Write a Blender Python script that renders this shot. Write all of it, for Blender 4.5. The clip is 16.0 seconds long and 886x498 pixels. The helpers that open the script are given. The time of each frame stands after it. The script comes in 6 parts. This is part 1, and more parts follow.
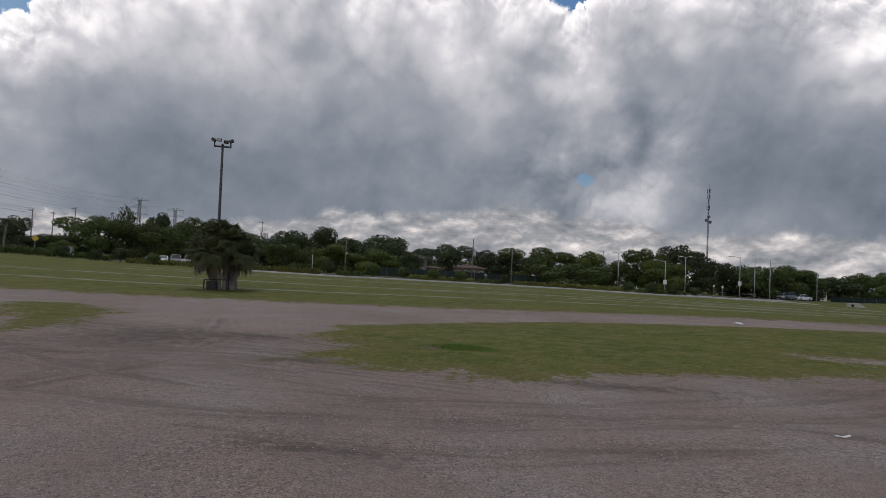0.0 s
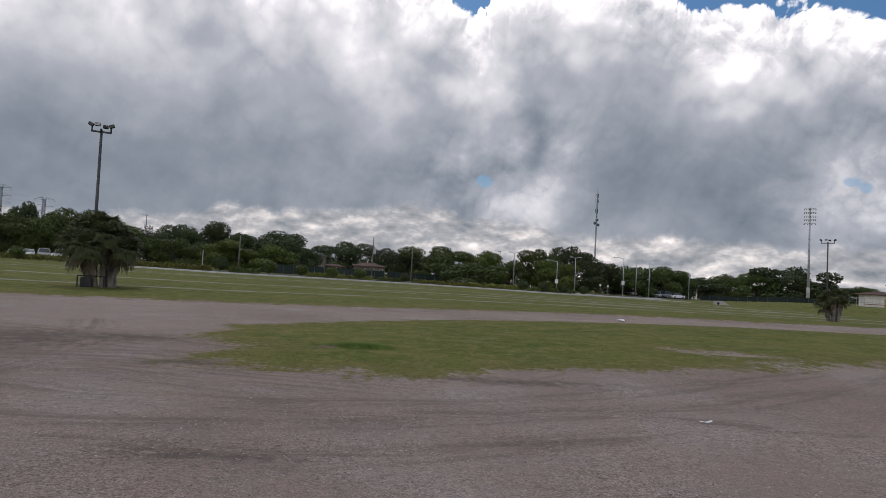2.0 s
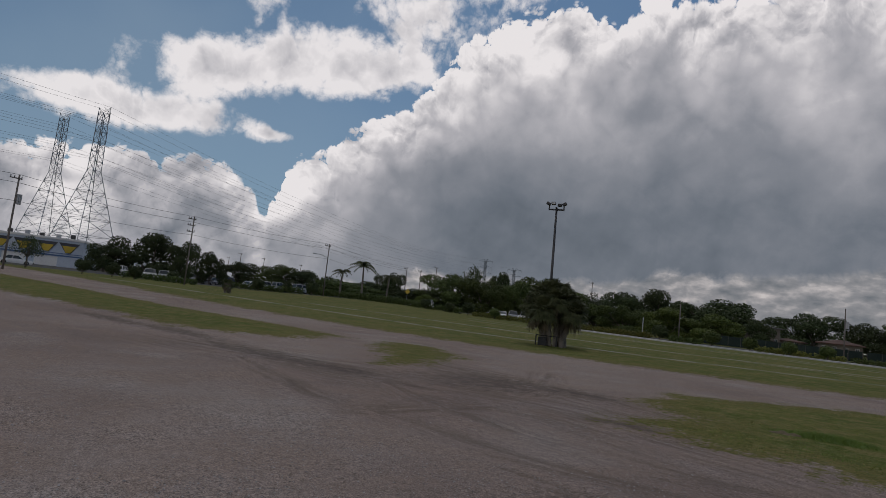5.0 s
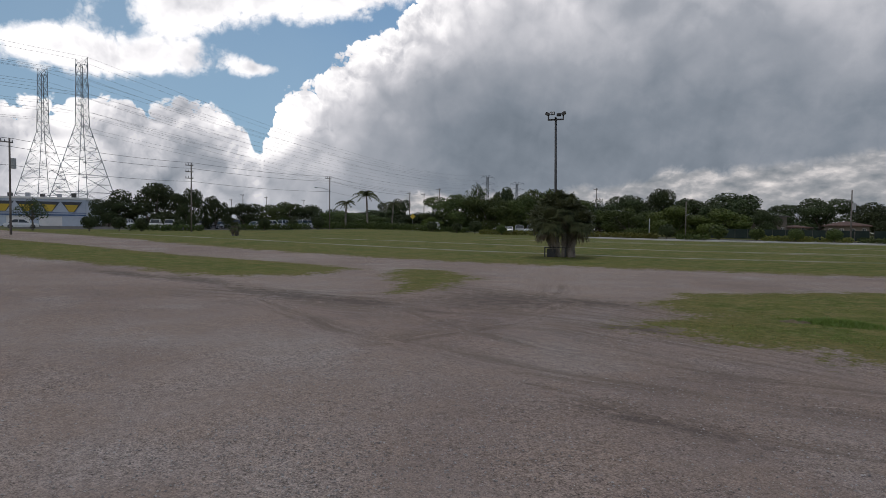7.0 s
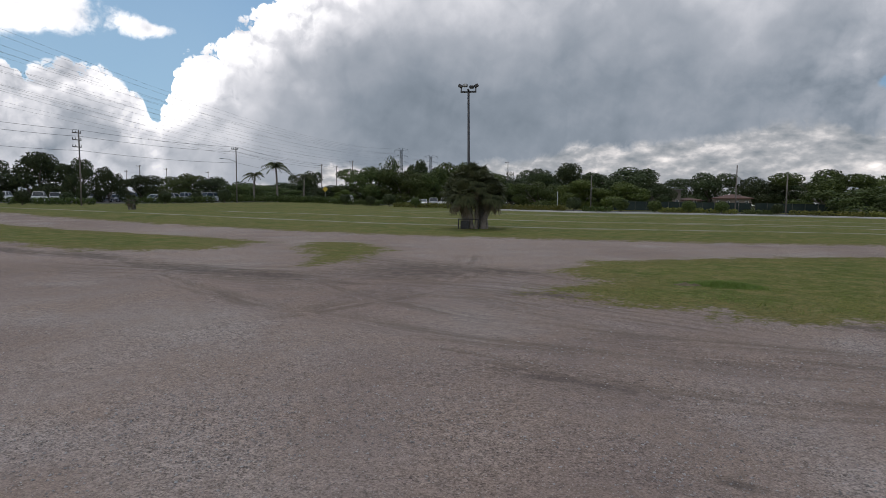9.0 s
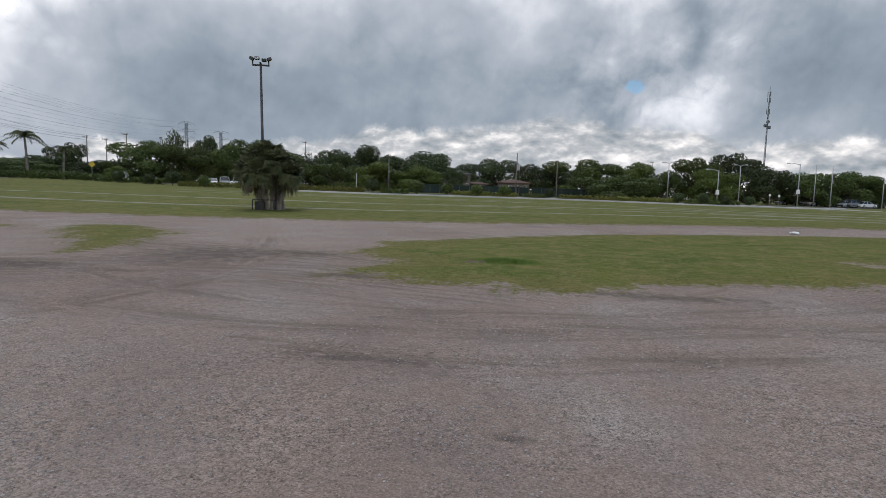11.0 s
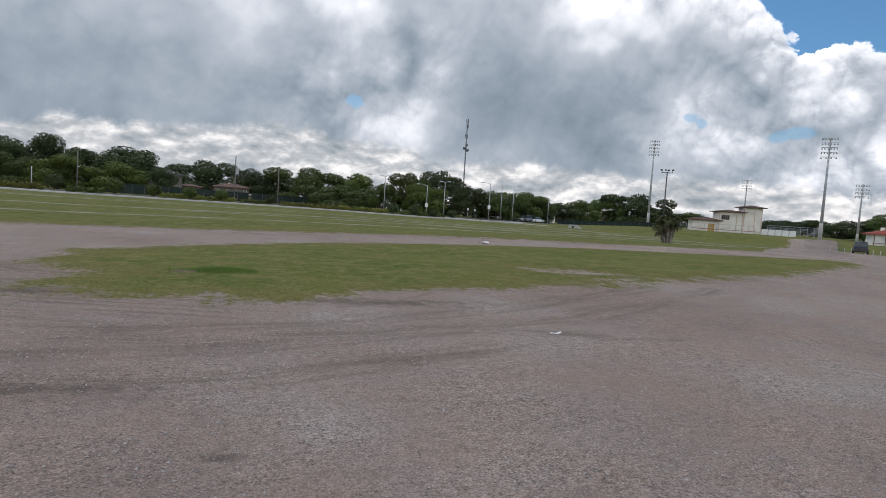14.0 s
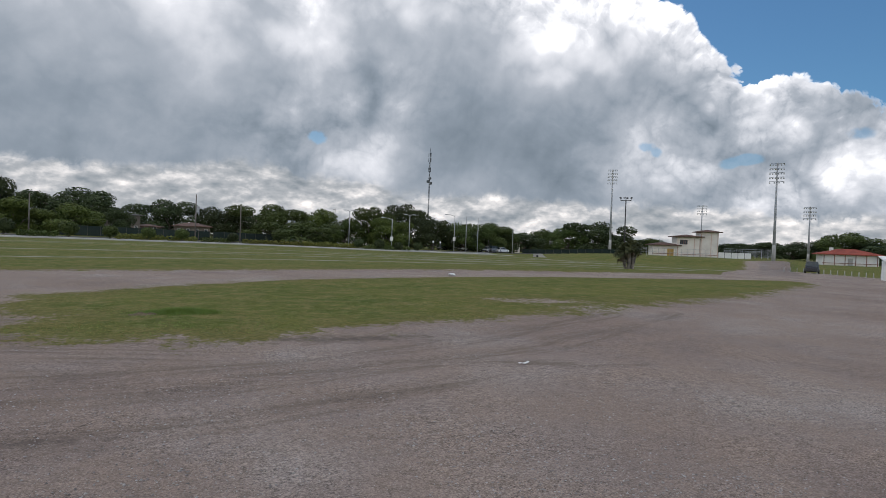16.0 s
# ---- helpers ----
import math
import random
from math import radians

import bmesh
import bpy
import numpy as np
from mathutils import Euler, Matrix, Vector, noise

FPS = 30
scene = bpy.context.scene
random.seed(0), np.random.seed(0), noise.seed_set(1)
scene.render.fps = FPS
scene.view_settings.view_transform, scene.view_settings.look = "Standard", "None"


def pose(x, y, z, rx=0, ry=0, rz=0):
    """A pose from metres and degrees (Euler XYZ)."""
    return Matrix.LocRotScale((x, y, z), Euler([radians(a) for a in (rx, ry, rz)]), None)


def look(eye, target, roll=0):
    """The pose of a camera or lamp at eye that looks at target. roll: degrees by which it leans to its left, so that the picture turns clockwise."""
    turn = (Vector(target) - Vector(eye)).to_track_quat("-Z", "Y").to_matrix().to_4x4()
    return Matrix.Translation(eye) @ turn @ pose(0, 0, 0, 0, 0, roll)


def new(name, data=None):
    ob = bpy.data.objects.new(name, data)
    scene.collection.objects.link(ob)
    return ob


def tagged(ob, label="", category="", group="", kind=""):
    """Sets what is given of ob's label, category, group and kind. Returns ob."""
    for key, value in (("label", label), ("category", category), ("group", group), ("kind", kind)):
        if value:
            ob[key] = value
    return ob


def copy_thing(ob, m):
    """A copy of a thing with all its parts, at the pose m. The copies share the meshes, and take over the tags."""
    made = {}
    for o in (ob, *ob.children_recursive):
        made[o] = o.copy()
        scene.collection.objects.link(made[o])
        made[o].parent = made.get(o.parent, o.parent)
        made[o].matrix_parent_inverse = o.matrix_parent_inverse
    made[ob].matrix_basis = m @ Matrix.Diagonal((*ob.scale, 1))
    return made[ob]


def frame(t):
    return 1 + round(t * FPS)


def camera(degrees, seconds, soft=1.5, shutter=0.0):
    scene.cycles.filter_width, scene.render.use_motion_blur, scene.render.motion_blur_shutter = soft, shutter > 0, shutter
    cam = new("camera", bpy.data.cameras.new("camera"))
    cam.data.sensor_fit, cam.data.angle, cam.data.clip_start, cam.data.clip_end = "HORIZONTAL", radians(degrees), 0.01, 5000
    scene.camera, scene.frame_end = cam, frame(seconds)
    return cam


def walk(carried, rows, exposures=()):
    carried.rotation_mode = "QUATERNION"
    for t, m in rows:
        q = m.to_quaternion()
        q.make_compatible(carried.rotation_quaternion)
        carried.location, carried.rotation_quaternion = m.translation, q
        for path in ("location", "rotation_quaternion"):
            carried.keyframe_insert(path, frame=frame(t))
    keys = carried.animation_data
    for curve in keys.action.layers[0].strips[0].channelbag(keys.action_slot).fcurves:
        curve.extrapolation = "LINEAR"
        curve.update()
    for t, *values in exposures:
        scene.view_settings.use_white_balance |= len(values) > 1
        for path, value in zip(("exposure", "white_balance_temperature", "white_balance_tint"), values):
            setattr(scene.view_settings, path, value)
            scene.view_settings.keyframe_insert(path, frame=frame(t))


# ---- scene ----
PATH = [
    (0.0, -0.043, -0.022, 1.637, 92.38, -2.76, 5.54),
    (0.5, -0.018, -0.028, 1.632, 91.10, -2.41, 1.30),
    (1.0, -0.016, -0.031, 1.625, 89.90, -1.67, -1.51),
    (1.5, -0.004, -0.032, 1.633, 90.14, -1.91, -3.60),
    (2.0, -0.021, -0.038, 1.641, 92.71, -3.17, -4.24),
    (2.5, -0.040, -0.057, 1.629, 98.20, -4.32, -3.06),
    (3.0, 0.017, -0.079, 1.621, 105.28, -3.54, 2.43),
    (3.5, 0.077, -0.095, 1.613, 108.99, -4.12, 11.12),
    (4.0, 0.065, -0.040, 1.606, 109.19, -7.71, 23.24),
    (4.5, -0.034, 0.028, 1.595, 103.57, -10.00, 31.16),
    (5.0, -0.046, 0.101, 1.577, 95.85, -6.24, 36.98),
    (7.5, -0.068, -0.028, 1.697, 87.77, 0.01, 37.14),
    (8.0, -0.085, -0.028, 1.667, 87.02, -0.04, 35.80),
    (10.5, -0.031, 0.060, 1.607, 84.15, -0.93, 14.74),
    (11.0, -0.018, 0.051, 1.605, 84.02, -1.35, 9.81),
    (11.5, -0.007, 0.046, 1.601, 83.89, -1.94, 4.90),
    (12.0, 0.014, 0.028, 1.608, 84.54, -1.83, 0.94),
    (12.5, 0.024, 0.022, 1.604, 84.91, -2.70, -3.18),
    (13.0, 0.039, 0.001, 1.609, 85.04, -3.58, -8.72),
    (13.5, 0.030, 0.017, 1.610, 85.64, -4.22, -13.82),
    (14.0, 0.033, 0.011, 1.616, 85.98, -3.73, -16.85),
    (14.5, 0.043, 0.012, 1.609, 86.53, -4.02, -19.31),
    (15.0, 0.032, 0.014, 1.616, 86.74, -3.95, -21.03),
    (15.5, 0.046, -0.012, 1.622, 88.04, -1.79, -20.74),
    (16.0, 0.036, -0.019, 1.627, 89.33, -2.06, -20.24),
]
cam = camera(74.34, 16.0, soft=0.8)
walk(cam, [(t, pose(*v)) for t, *v in PATH],
     exposures=[(0.0, -0.55, 6500, 14), (1.0, -0.28, 6500, 14), (1.5, -0.18, 6500, 14), (2.0, -0.25, 6500, 14), (2.5, -0.55, 6500, 14), (3.0, -0.9, 6500, 14), (3.5, -1.1, 6500, 14), (4.4, -1.38, 6500, 14), (5.0, -1.05, 6500, 14), (7.5, -0.47, 6450, 12), (8.2, -0.36, 6450, 12), (10.5, -0.05, 6350, 10), (12.5, 0.25, 6350, 10), (14.0, 0.12, 6350, 10), (16.0, -0.1, 6350, 10)])

# ---------------------------------------------------------------- light
SUN_AZ, SUN_EL = -25.0, 58.0          # degrees from straight ahead (+y), clockwise


class Nodes:
    """Small helper to write node trees as expressions."""

    def __init__(self, tree):
        self.t = tree

    def node(self, kind, **props):
        n = self.t.nodes.new(kind)
        for k, v in props.items():
            if k == "operation":
                n.operation = v
            elif k == "blend_type":
                n.blend_type = v
            elif k == "data_type":
                n.data_type = v
            elif k == "noise_dimensions":
                n.noise_dimensions = v
            elif k == "attribute_name":
                n.attribute_name = v
        return n

    def put(self, sock, v):
        if isinstance(v, bpy.types.NodeSocket):
            self.t.links.new(v, sock)
        else:
            sock.default_value = v

    def m(self, op, a, b=0.0, c=0.0, clamp=False):
        n = self.node("ShaderNodeMath", operation=op)
        n.use_clamp = clamp
        for s, v in zip(n.inputs, (a, b, c)):
            self.put(s, v)
        return n.outputs[0]

    def noise(self, vec, scale, detail=4.0, rough=0.55, lac=2.0, dist=0.0):
        n = self.node("ShaderNodeTexNoise")
        if vec is not None:
            self.put(n.inputs["Vector"], vec)
        n.inputs["Scale"].default_value, n.inputs["Detail"].default_value = scale, detail
        n.inputs["Roughness"].default_value, n.inputs["Lacunarity"].default_value = rough, lac
        n.inputs["Distortion"].default_value = dist
        return n.outputs[0]

    def step(self, v, lo, hi, a=0.0, b=1.0, smooth=True):
        n = self.node("ShaderNodeMapRange")
        n.interpolation_type = "SMOOTHSTEP" if smooth else "LINEAR"
        for s, x in zip(n.inputs, (v, lo, hi, a, b)):
            self.put(s, x)
        return n.outputs[0]

    def mix(self, f, a, b, blend="MIX"):
        n = self.node("ShaderNodeMix", data_type="RGBA", blend_type=blend)
        self.put(n.inputs[0], f)
        for s, v in ((n.inputs[6], a), (n.inputs[7], b)):
            self.put(s, (*v, 1.0) if isinstance(v, tuple) and len(v) == 3 else v)
        return n.outputs[2]

    def vec(self, x, y, z):
        n = self.node("ShaderNodeCombineXYZ")
        for s, v in zip(n.inputs, (x, y, z)):
            self.put(s, v)
        return n.outputs[0]

    def attr(self, name):
        n = self.node("ShaderNodeAttribute", attribute_name=name)
        return n.outputs["Fac"]


def build_sky():
    w = bpy.data.worlds.new("sky")
    scene.world = w
    w.use_nodes = True
    t = w.node_tree
    t.nodes.clear()
    n = Nodes(t)
    out = n.node("ShaderNodeOutputWorld")
    bg = n.node("ShaderNodeBackground")
    sky = n.node("ShaderNodeTexSky")
    sky.sky_type, sky.sun_disc = "NISHITA", False
    sky.sun_elevation, sky.sun_rotation = radians(SUN_EL), radians(SUN_AZ)
    sky.dust_density, sky.air_density, sky.ozone_density = 0.6, 1.0, 2.0
    co = n.node("ShaderNodeTexCoord").outputs["Generated"]
    sep = n.node("ShaderNodeSeparateXYZ")
    n.put(sep.inputs[0], co)
    x, y, z = sep.outputs
    az = n.m("MULTIPLY", n.m("ARCTAN2", x, y), 180 / math.pi)
    el = n.m("MULTIPLY", n.m("ARCSINE", z), 180 / math.pi)

    def heap(da, de, ku=0.1, kv=0.1, rows=((1.3, 0.55), (3.1, 0.42), (7.0, 0.28), (15.0, 0.17), (32.0, 0.10))):
        """Billow height of the cumulus at a small shift of the direction: domes on domes."""
        p = n.vec(n.m("MULTIPLY", n.m("ADD", az, da), ku), n.m("MULTIPLY", n.m("ADD", el, de), kv), 0.0)
        w = n.node("ShaderNodeTexNoise")
        n.put(w.inputs["Vector"], p)
        w.inputs["Scale"].default_value, w.inputs["Detail"].default_value = 1.3, 4.0
        off = n.node("ShaderNodeVectorMath", operation="MULTIPLY_ADD")
        n.put(off.inputs[0], w.outputs[1])
        off.inputs[1].default_value = (0.5, 0.5, 0.5)
        n.put(off.inputs[2], p)
        total = None
        for scale, gain in rows:
            vo = n.node("ShaderNodeTexVoronoi")
            n.put(vo.inputs["Vector"], off.outputs[0])
            vo.inputs["Scale"].default_value = scale
            dome = n.m("SQRT", n.m("MAXIMUM", n.m("SUBTRACT", 1.0, n.m("POWER", n.m("DIVIDE", vo.outputs["Distance"], 0.85), 2.0)), 0.0))
            k = n.m("MULTIPLY", n.m("SUBTRACT", dome, 0.74), gain)
            total = k if total is None else n.m("ADD", total, k)
        return total

    def haze(k, scale, detail, rough, da=0.0, de=0.0):
        """Soft noise over the sky, about zero."""
        return n.m("SUBTRACT", n.noise(n.vec(n.m("MULTIPLY", n.m("ADD", az, da), 0.1), n.m("MULTIPLY", n.m("ADD", el, de), 0.1), k), scale, detail, rough), 0.5)

    h0 = heap(0.0, 0.0)
    lit = n.m("SUBTRACT", h0, heap(-0.18, 0.5))
    mid = haze(6.6, 1.0, 3.5, 0.46)
    lit2 = n.m("SUBTRACT", mid, haze(6.6, 1.0, 3.5, 0.46, -0.5, 1.5))
    soft = haze(3.7, 0.75, 3.5, 0.5)

    # rounded bulges with creases between them
    bulge = None
    for k, scale, gain in ((1.1, 0.9, 1.0), (2.3, 2.0, 0.6), (4.4, 4.6, 0.25)):
        q = n.m("MULTIPLY", n.m("SUBTRACT", n.m("ABSOLUTE", haze(k, scale, 1.5, 0.4)), 0.09), gain)
        bulge = q if bulge is None else n.m("ADD", bulge, q)
    wisp = haze(9.1, 1.7, 8.0, 0.62)

    def blobs(rows):
        f = None
        for a, e, ra, re, g in rows:
            d = n.m("ADD", n.m("POWER", n.m("ABSOLUTE", n.m("DIVIDE", n.m("SUBTRACT", az, a), ra)), 2.0),
                    n.m("POWER", n.m("ABSOLUTE", n.m("DIVIDE", n.m("SUBTRACT", el, e), re)), 2.0))
            k = n.m("MULTIPLY", n.m("EXPONENT", n.m("MULTIPLY", d, -1.0)), g)
            f = k if f is None else n.m("ADD", f, k)
        return f

    def outline(rows, shift):
        """Elevation of a line over the azimuth."""
        line = n.node("ShaderNodeValToRGB")
        els = line.color_ramp.elements
        lo, hi = -100.0, 90.0
        for k, (a, e) in enumerate(rows):
            q = els[k] if k < 2 else els.new((a - lo) / (hi - lo))
            q.position, q.color = (a - lo) / (hi - lo), (e / 50, e / 50, e / 50, 1)
        n.put(line.inputs[0], n.step(n.m("ADD", az, shift), lo, hi, smooth=False))
        return n.m("MULTIPLY", line.outputs[0], 50.0)

    # the great cloud: everything under its skyline
    top = outline(SKYLINE, n.m("ADD", n.m("MULTIPLY", h0, 2.0), n.m("MULTIPLY", mid, 3.0)))
    over = n.m("SUBTRACT", top, el)
    deep = n.m("ADD", over, n.m("ADD", n.m("MULTIPLY", h0, 3.6), n.m("ADD", n.m("MULTIPLY", wisp, 2.0), n.m("MULTIPLY", mid, 3.0))))
    main = n.step(deep, 0.0, 0.5)
    deep_soft = n.m("ADD", over, n.m("ADD", n.m("MULTIPLY", mid, 7.0), n.m("MULTIPLY", h0, 2.0)))
    # loose clouds above it
    loose = n.m("ADD", n.m("SUBTRACT", blobs(LOOSE), 0.62), n.m("ADD", n.m("MULTIPLY", h0, 0.55), n.m("ADD", n.m("MULTIPLY", wisp, 1.9), n.m("MULTIPLY", mid, 0.7))))
    upper = n.m("MULTIPLY", n.step(loose, -0.02, 0.42), 0.97)
    far = n.step(n.m("ABSOLUTE", az), 92.0, 120.0)
    rest = n.m("MULTIPLY", far, n.step(n.m("ADD", h0, n.m("MULTIPLY", soft, 2.0)), -0.12, 0.1))
    mask = n.m("MAXIMUM", n.m("MAXIMUM", main, upper), rest)
    # brightness: white tops, grey thick middle, dark base, pale heaps at the horizon
    body = n.m("SUBTRACT", n.step(deep_soft, -0.5, 7.0, 1.0, 0.72, smooth=False), n.step(deep_soft, 5.0, 17.0, 0.0, 0.24))
    b_main = n.m("ADD", body, n.m("ADD", n.m("MULTIPLY", lit, n.step(deep_soft, 0.5, 7.0, 0.42, 0.06)), n.m("ADD", n.m("ADD", n.m("MULTIPLY", lit2, n.step(deep_soft, 2.0, 13.0, 0.8, 0.4)), n.m("MULTIPLY", bulge, n.step(deep_soft, 2.0, 14.0, 1.1, 0.35))), n.m("ADD", n.m("MULTIPLY", soft, 0.40), n.m("MULTIPLY", wisp, 0.22)))))
    b_main = n.m("ADD", b_main, blobs(SHADES))
    # broken heaps with clear edges, to the sides and in the gap
    lumps = n.m("ADD", n.m("MULTIPLY", h0, 0.16), n.m("ADD", n.m("MULTIPLY", lit, 0.22), n.m("MULTIPLY", wisp, 0.75)))
    b_heap = n.m("ADD", n.m("ADD", 0.54, lumps), n.m("ADD", n.m("ADD", n.m("MULTIPLY", lit2, 0.6), n.m("MULTIPLY", bulge, 2.2)), n.m("MULTIPLY", soft, 0.30)))
    side = n.m("MINIMUM", n.m("MULTIPLY", blobs(CRISP), 0.8), 0.85)
    b_main = n.m("ADD", n.m("MULTIPLY", b_main, n.m("SUBTRACT", 1.0, side)), n.m("MULTIPLY", b_heap, side))
    # pale layered heaps between the dark base and the horizon
    def layer(da, de):
        return n.noise(n.vec(n.m("MULTIPLY", n.m("ADD", az, da), 0.1), n.m("MULTIPLY", n.m("ADD", el, de), 0.2), 5.3), 2.6, 6.0, 0.55)

    s0 = n.m("SUBTRACT", layer(0.0, 0.0), 0.5)
    s_lit = n.m("SUBTRACT", n.m("ADD", s0, 0.5), layer(-0.15, 0.45))
    base_el = outline(BASE, n.m("MULTIPLY", mid, 4.0))
    low = n.step(n.m("ADD", n.m("SUBTRACT", base_el, el), n.m("ADD", n.m("MULTIPLY", h0, 1.6), n.m("MULTIPLY", wisp, 2.6))), -0.45, 0.55)
    b_low = n.m("ADD", 0.60, n.m("ADD", n.m("ADD", n.m("MULTIPLY", s0, 0.95), n.m("MULTIPLY", s_lit, 0.7)), n.m("ADD", n.m("MULTIPLY", soft, 0.3), n.m("MULTIPLY", h0, 0.10))))
    b_up = n.m("ADD", n.m("SUBTRACT", 1.05, n.step(loose, 0.2, 1.1, 0.0, 0.20)), n.m("ADD", n.m("MULTIPLY", lit, 0.2), n.m("ADD", n.m("ADD", n.m("MULTIPLY", lit2, 0.6), n.m("MULTIPLY", bulge, 0.8)), n.m("MULTIPLY", wisp, 0.30))))
    bm_ = n.m("ADD", n.m("MULTIPLY", b_main, n.m("SUBTRACT", 1.0, low)), n.m("MULTIPLY", b_low, low))
    bright = n.m("ADD", n.m("MULTIPLY", bm_, main), n.m("MULTIPLY", b_up, n.m("SUBTRACT", 1.0, main)))
    ramp = n.node("ShaderNodeValToRGB")
    re_ = ramp.color_ramp.elements
    re_[0].position, re_[0].color = 0.0, (0.110, 0.142, 0.174, 1)
    re_[1].position, re_[1].color = 1.0, (1.62, 1.59, 1.57, 1)
    for pos, col in ((0.2, (0.180, 0.224, 0.270)), (0.4, (0.302, 0.350, 0.408)), (0.6, (0.490, 0.525, 0.580)), (0.8, (0.88, 0.885, 0.925))):
        e2 = re_.new(pos)
        e2.color = (*col, 1)
    n.put(ramp.inputs[0], bright)
    blue = n.mix(1.0, sky.outputs[0], (0.060, 0.088, 0.101), "MULTIPLY")
    veil = n.m("MULTIPLY", n.step(n.m("ADD", el, n.m("MULTIPLY", soft, 24.0)), 46.0, 8.0), n.step(az, 10.0, -60.0))
    blue = n.mix(n.m("MULTIPLY", veil, 0.58), blue, (0.50, 0.69, 0.84))
    cream = n.mix(1.0, ramp.outputs[0], (1.05, 1.0, 0.93), "MULTIPLY")
    cloud = n.mix(n.m("MULTIPLY", low, 0.9), ramp.outputs[0], cream)
    gap = n.step(n.m("MULTIPLY", blobs(HOLES), n.m("ADD", 1.0, n.m("ADD", n.m("MULTIPLY", h0, 1.0), n.m("MULTIPLY", wisp, 8.0)))), 0.40, 1.05)
    mask = n.m("MULTIPLY", mask, n.m("SUBTRACT", 1.0, n.m("MULTIPLY", gap, 0.55)))
    n.put(bg.inputs[0], n.mix(mask, blue, cloud))
    bg.inputs[1].default_value = 1.0
    t.links.new(bg.outputs[0], out.inputs[0])
    sun = new("sun", bpy.data.lights.new("sun", "SUN"))
    sun.data.energy, sun.data.angle, sun.data.color = 0.9, radians(18), (1.0, 0.95, 0.88)
    sa, se = radians(SUN_AZ), radians(SUN_EL)
    sun.matrix_world = look((math.sin(sa) * math.cos(se) * 100, math.cos(sa) * math.cos(se) * 100, math.sin(se) * 100), (0, 0, 0))


# skyline of the great cloud: azimuth, elevation in degrees
SKYLINE = [(-100, 9), (90, 7), (-78, 9), (-74, 8.6), (-68, 10.6), (-59, 11.2), (-56.5, 9.3), (-54.9, 5.8), (-54, 11.5), (-50, 14.5), (-45, 18), (-41, 20.7), (-37, 26), (-29, 28.8), (-18, 30.3), (-10, 28.7),
           (-2, 28.7), (4, 26.6), (6.4, 24.6), (9, 27.5), (12.5, 29.6), (18.6, 29), (26, 25), (35.6, 24), (42.5, 20.5), (45.3, 16.6), (49.6, 16.0), (54.8, 13.2), (60, 9.5), (75, 8)]
# loose clouds: azimuth, elevation, half width, half height, weight
LOOSE = [(-20, 38, 17, 6, 1.1), (-38, 36, 17, 8, 1.0), (-4, 36, 8, 5, 0.9), (-50, 21.5, 9, 3.2, 1.2), (-62, 19.5, 8, 2.6, 1.0), (-68, 14.2, 11, 2.4, 1.3), (-42, 27, 8, 5, 0.7), (-30, 48, 30, 7, 1.0), (-62, 34, 6, 3, 0.6), (-55.5, 14.4, 2.5, 0.8, 0.8), (-53, 33, 9, 5, 0.85), (-60, 28, 5, 3, 0.6)]
# where the great cloud is darker (-) or brighter (+)
SHADES = [(-12, 21, 20, 6, 0.07), (-35, 20, 12, 6, 0.07), (-32, 10, 16, 5, -0.06), (-10, 8.5, 14, 4.0, -0.08), (28, 8.5, 13, 5, -0.10), (6.5, 9.0, 5.0, 2.4, 0.13), (9.5, 22, 3.5, 6, 0.12), (54, 11, 8, 5, -0.08),
          (-65, 6, 12, 6, 0.10), (-50, 9, 5, 5, 0.06), (17, 14, 5, 7, 0.05), (31, 19, 9, 5, 0.06), (22, 20, 5, 6, -0.08), (2, 17, 4, 6, -0.05), (-3, 14, 4, 4, 0.06), (40, 13, 8, 5, 0.03), (30, 13, 8, 3.5, -0.10)]
# lower edge of the dark cloud: azimuth, elevation
BASE = [(-100, 0), (90, 2.5), (-62, 0), (-47, 1.0), (-40, 3.0), (-31, 3.9), (-22, 4.2), (-16, 5.3), (-8, 5.6), (-2, 6.3), (4, 6.6), (10, 5.6), (15, 4.6), (22, 4.3), (28, 4.8), (37, 4.2), (46, 3.4), (60, 3.0)]
# small gaps that show the blue
HOLES = [(7.9, 9.5, 0.9, 0.7, 1.05), (39.3, 9.4, 0.9, 0.5, 1.0), (40.0, 8.8, 0.6, 0.5, 1.0), (47.6, 8.1, 1.2, 0.5, 1.0), (45.9, 7.7, 0.7, 0.5, 0.9), (55.5, 9.8, 1.2, 0.6, 0.9)]
# where the heaps stand out most sharply
CRISP = [(49, 8, 13, 8, 1.2), (-66, 6, 12, 6, 0.8), (7, 9.5, 6, 4, 0.7), (14, 14, 7, 6, 0.4)]
build_sky()

# ---------------------------------------------------------------- the lie of the land


def ramp01(a, b, v):
    u = np.clip((v - a) / (b - a), 0, 1)
    return u * u * (3 - 2 * u)


def land(x, y):
    """Height of the ground: flat lot, a field that falls to the right, a bank below the stadium."""
    x, y = np.asarray(x, float), np.asarray(y, float)
    r = np.hypot(x, y)
    xx, yy = np.clip(x, -140, 110), np.clip(y, -50, 130)
    z = ramp01(12, 70, r) * (np.where(xx < 0, -0.010, -0.015) * xx + 0.003 * yy)
    az = np.degrees(np.arctan2(x, y))
    bank = ramp01(112, 124, r) * ramp01(27, 37, az) * ramp01(150, 120, az)
    level = 0.15 - 0.75 * ramp01(50, 53, az)
    mound = np.exp(-((az + 45) / 9) ** 2) * ramp01(70, 100, r) * ramp01(170, 120, r)
    return z + bank * (level - z) + 0.55 * mound


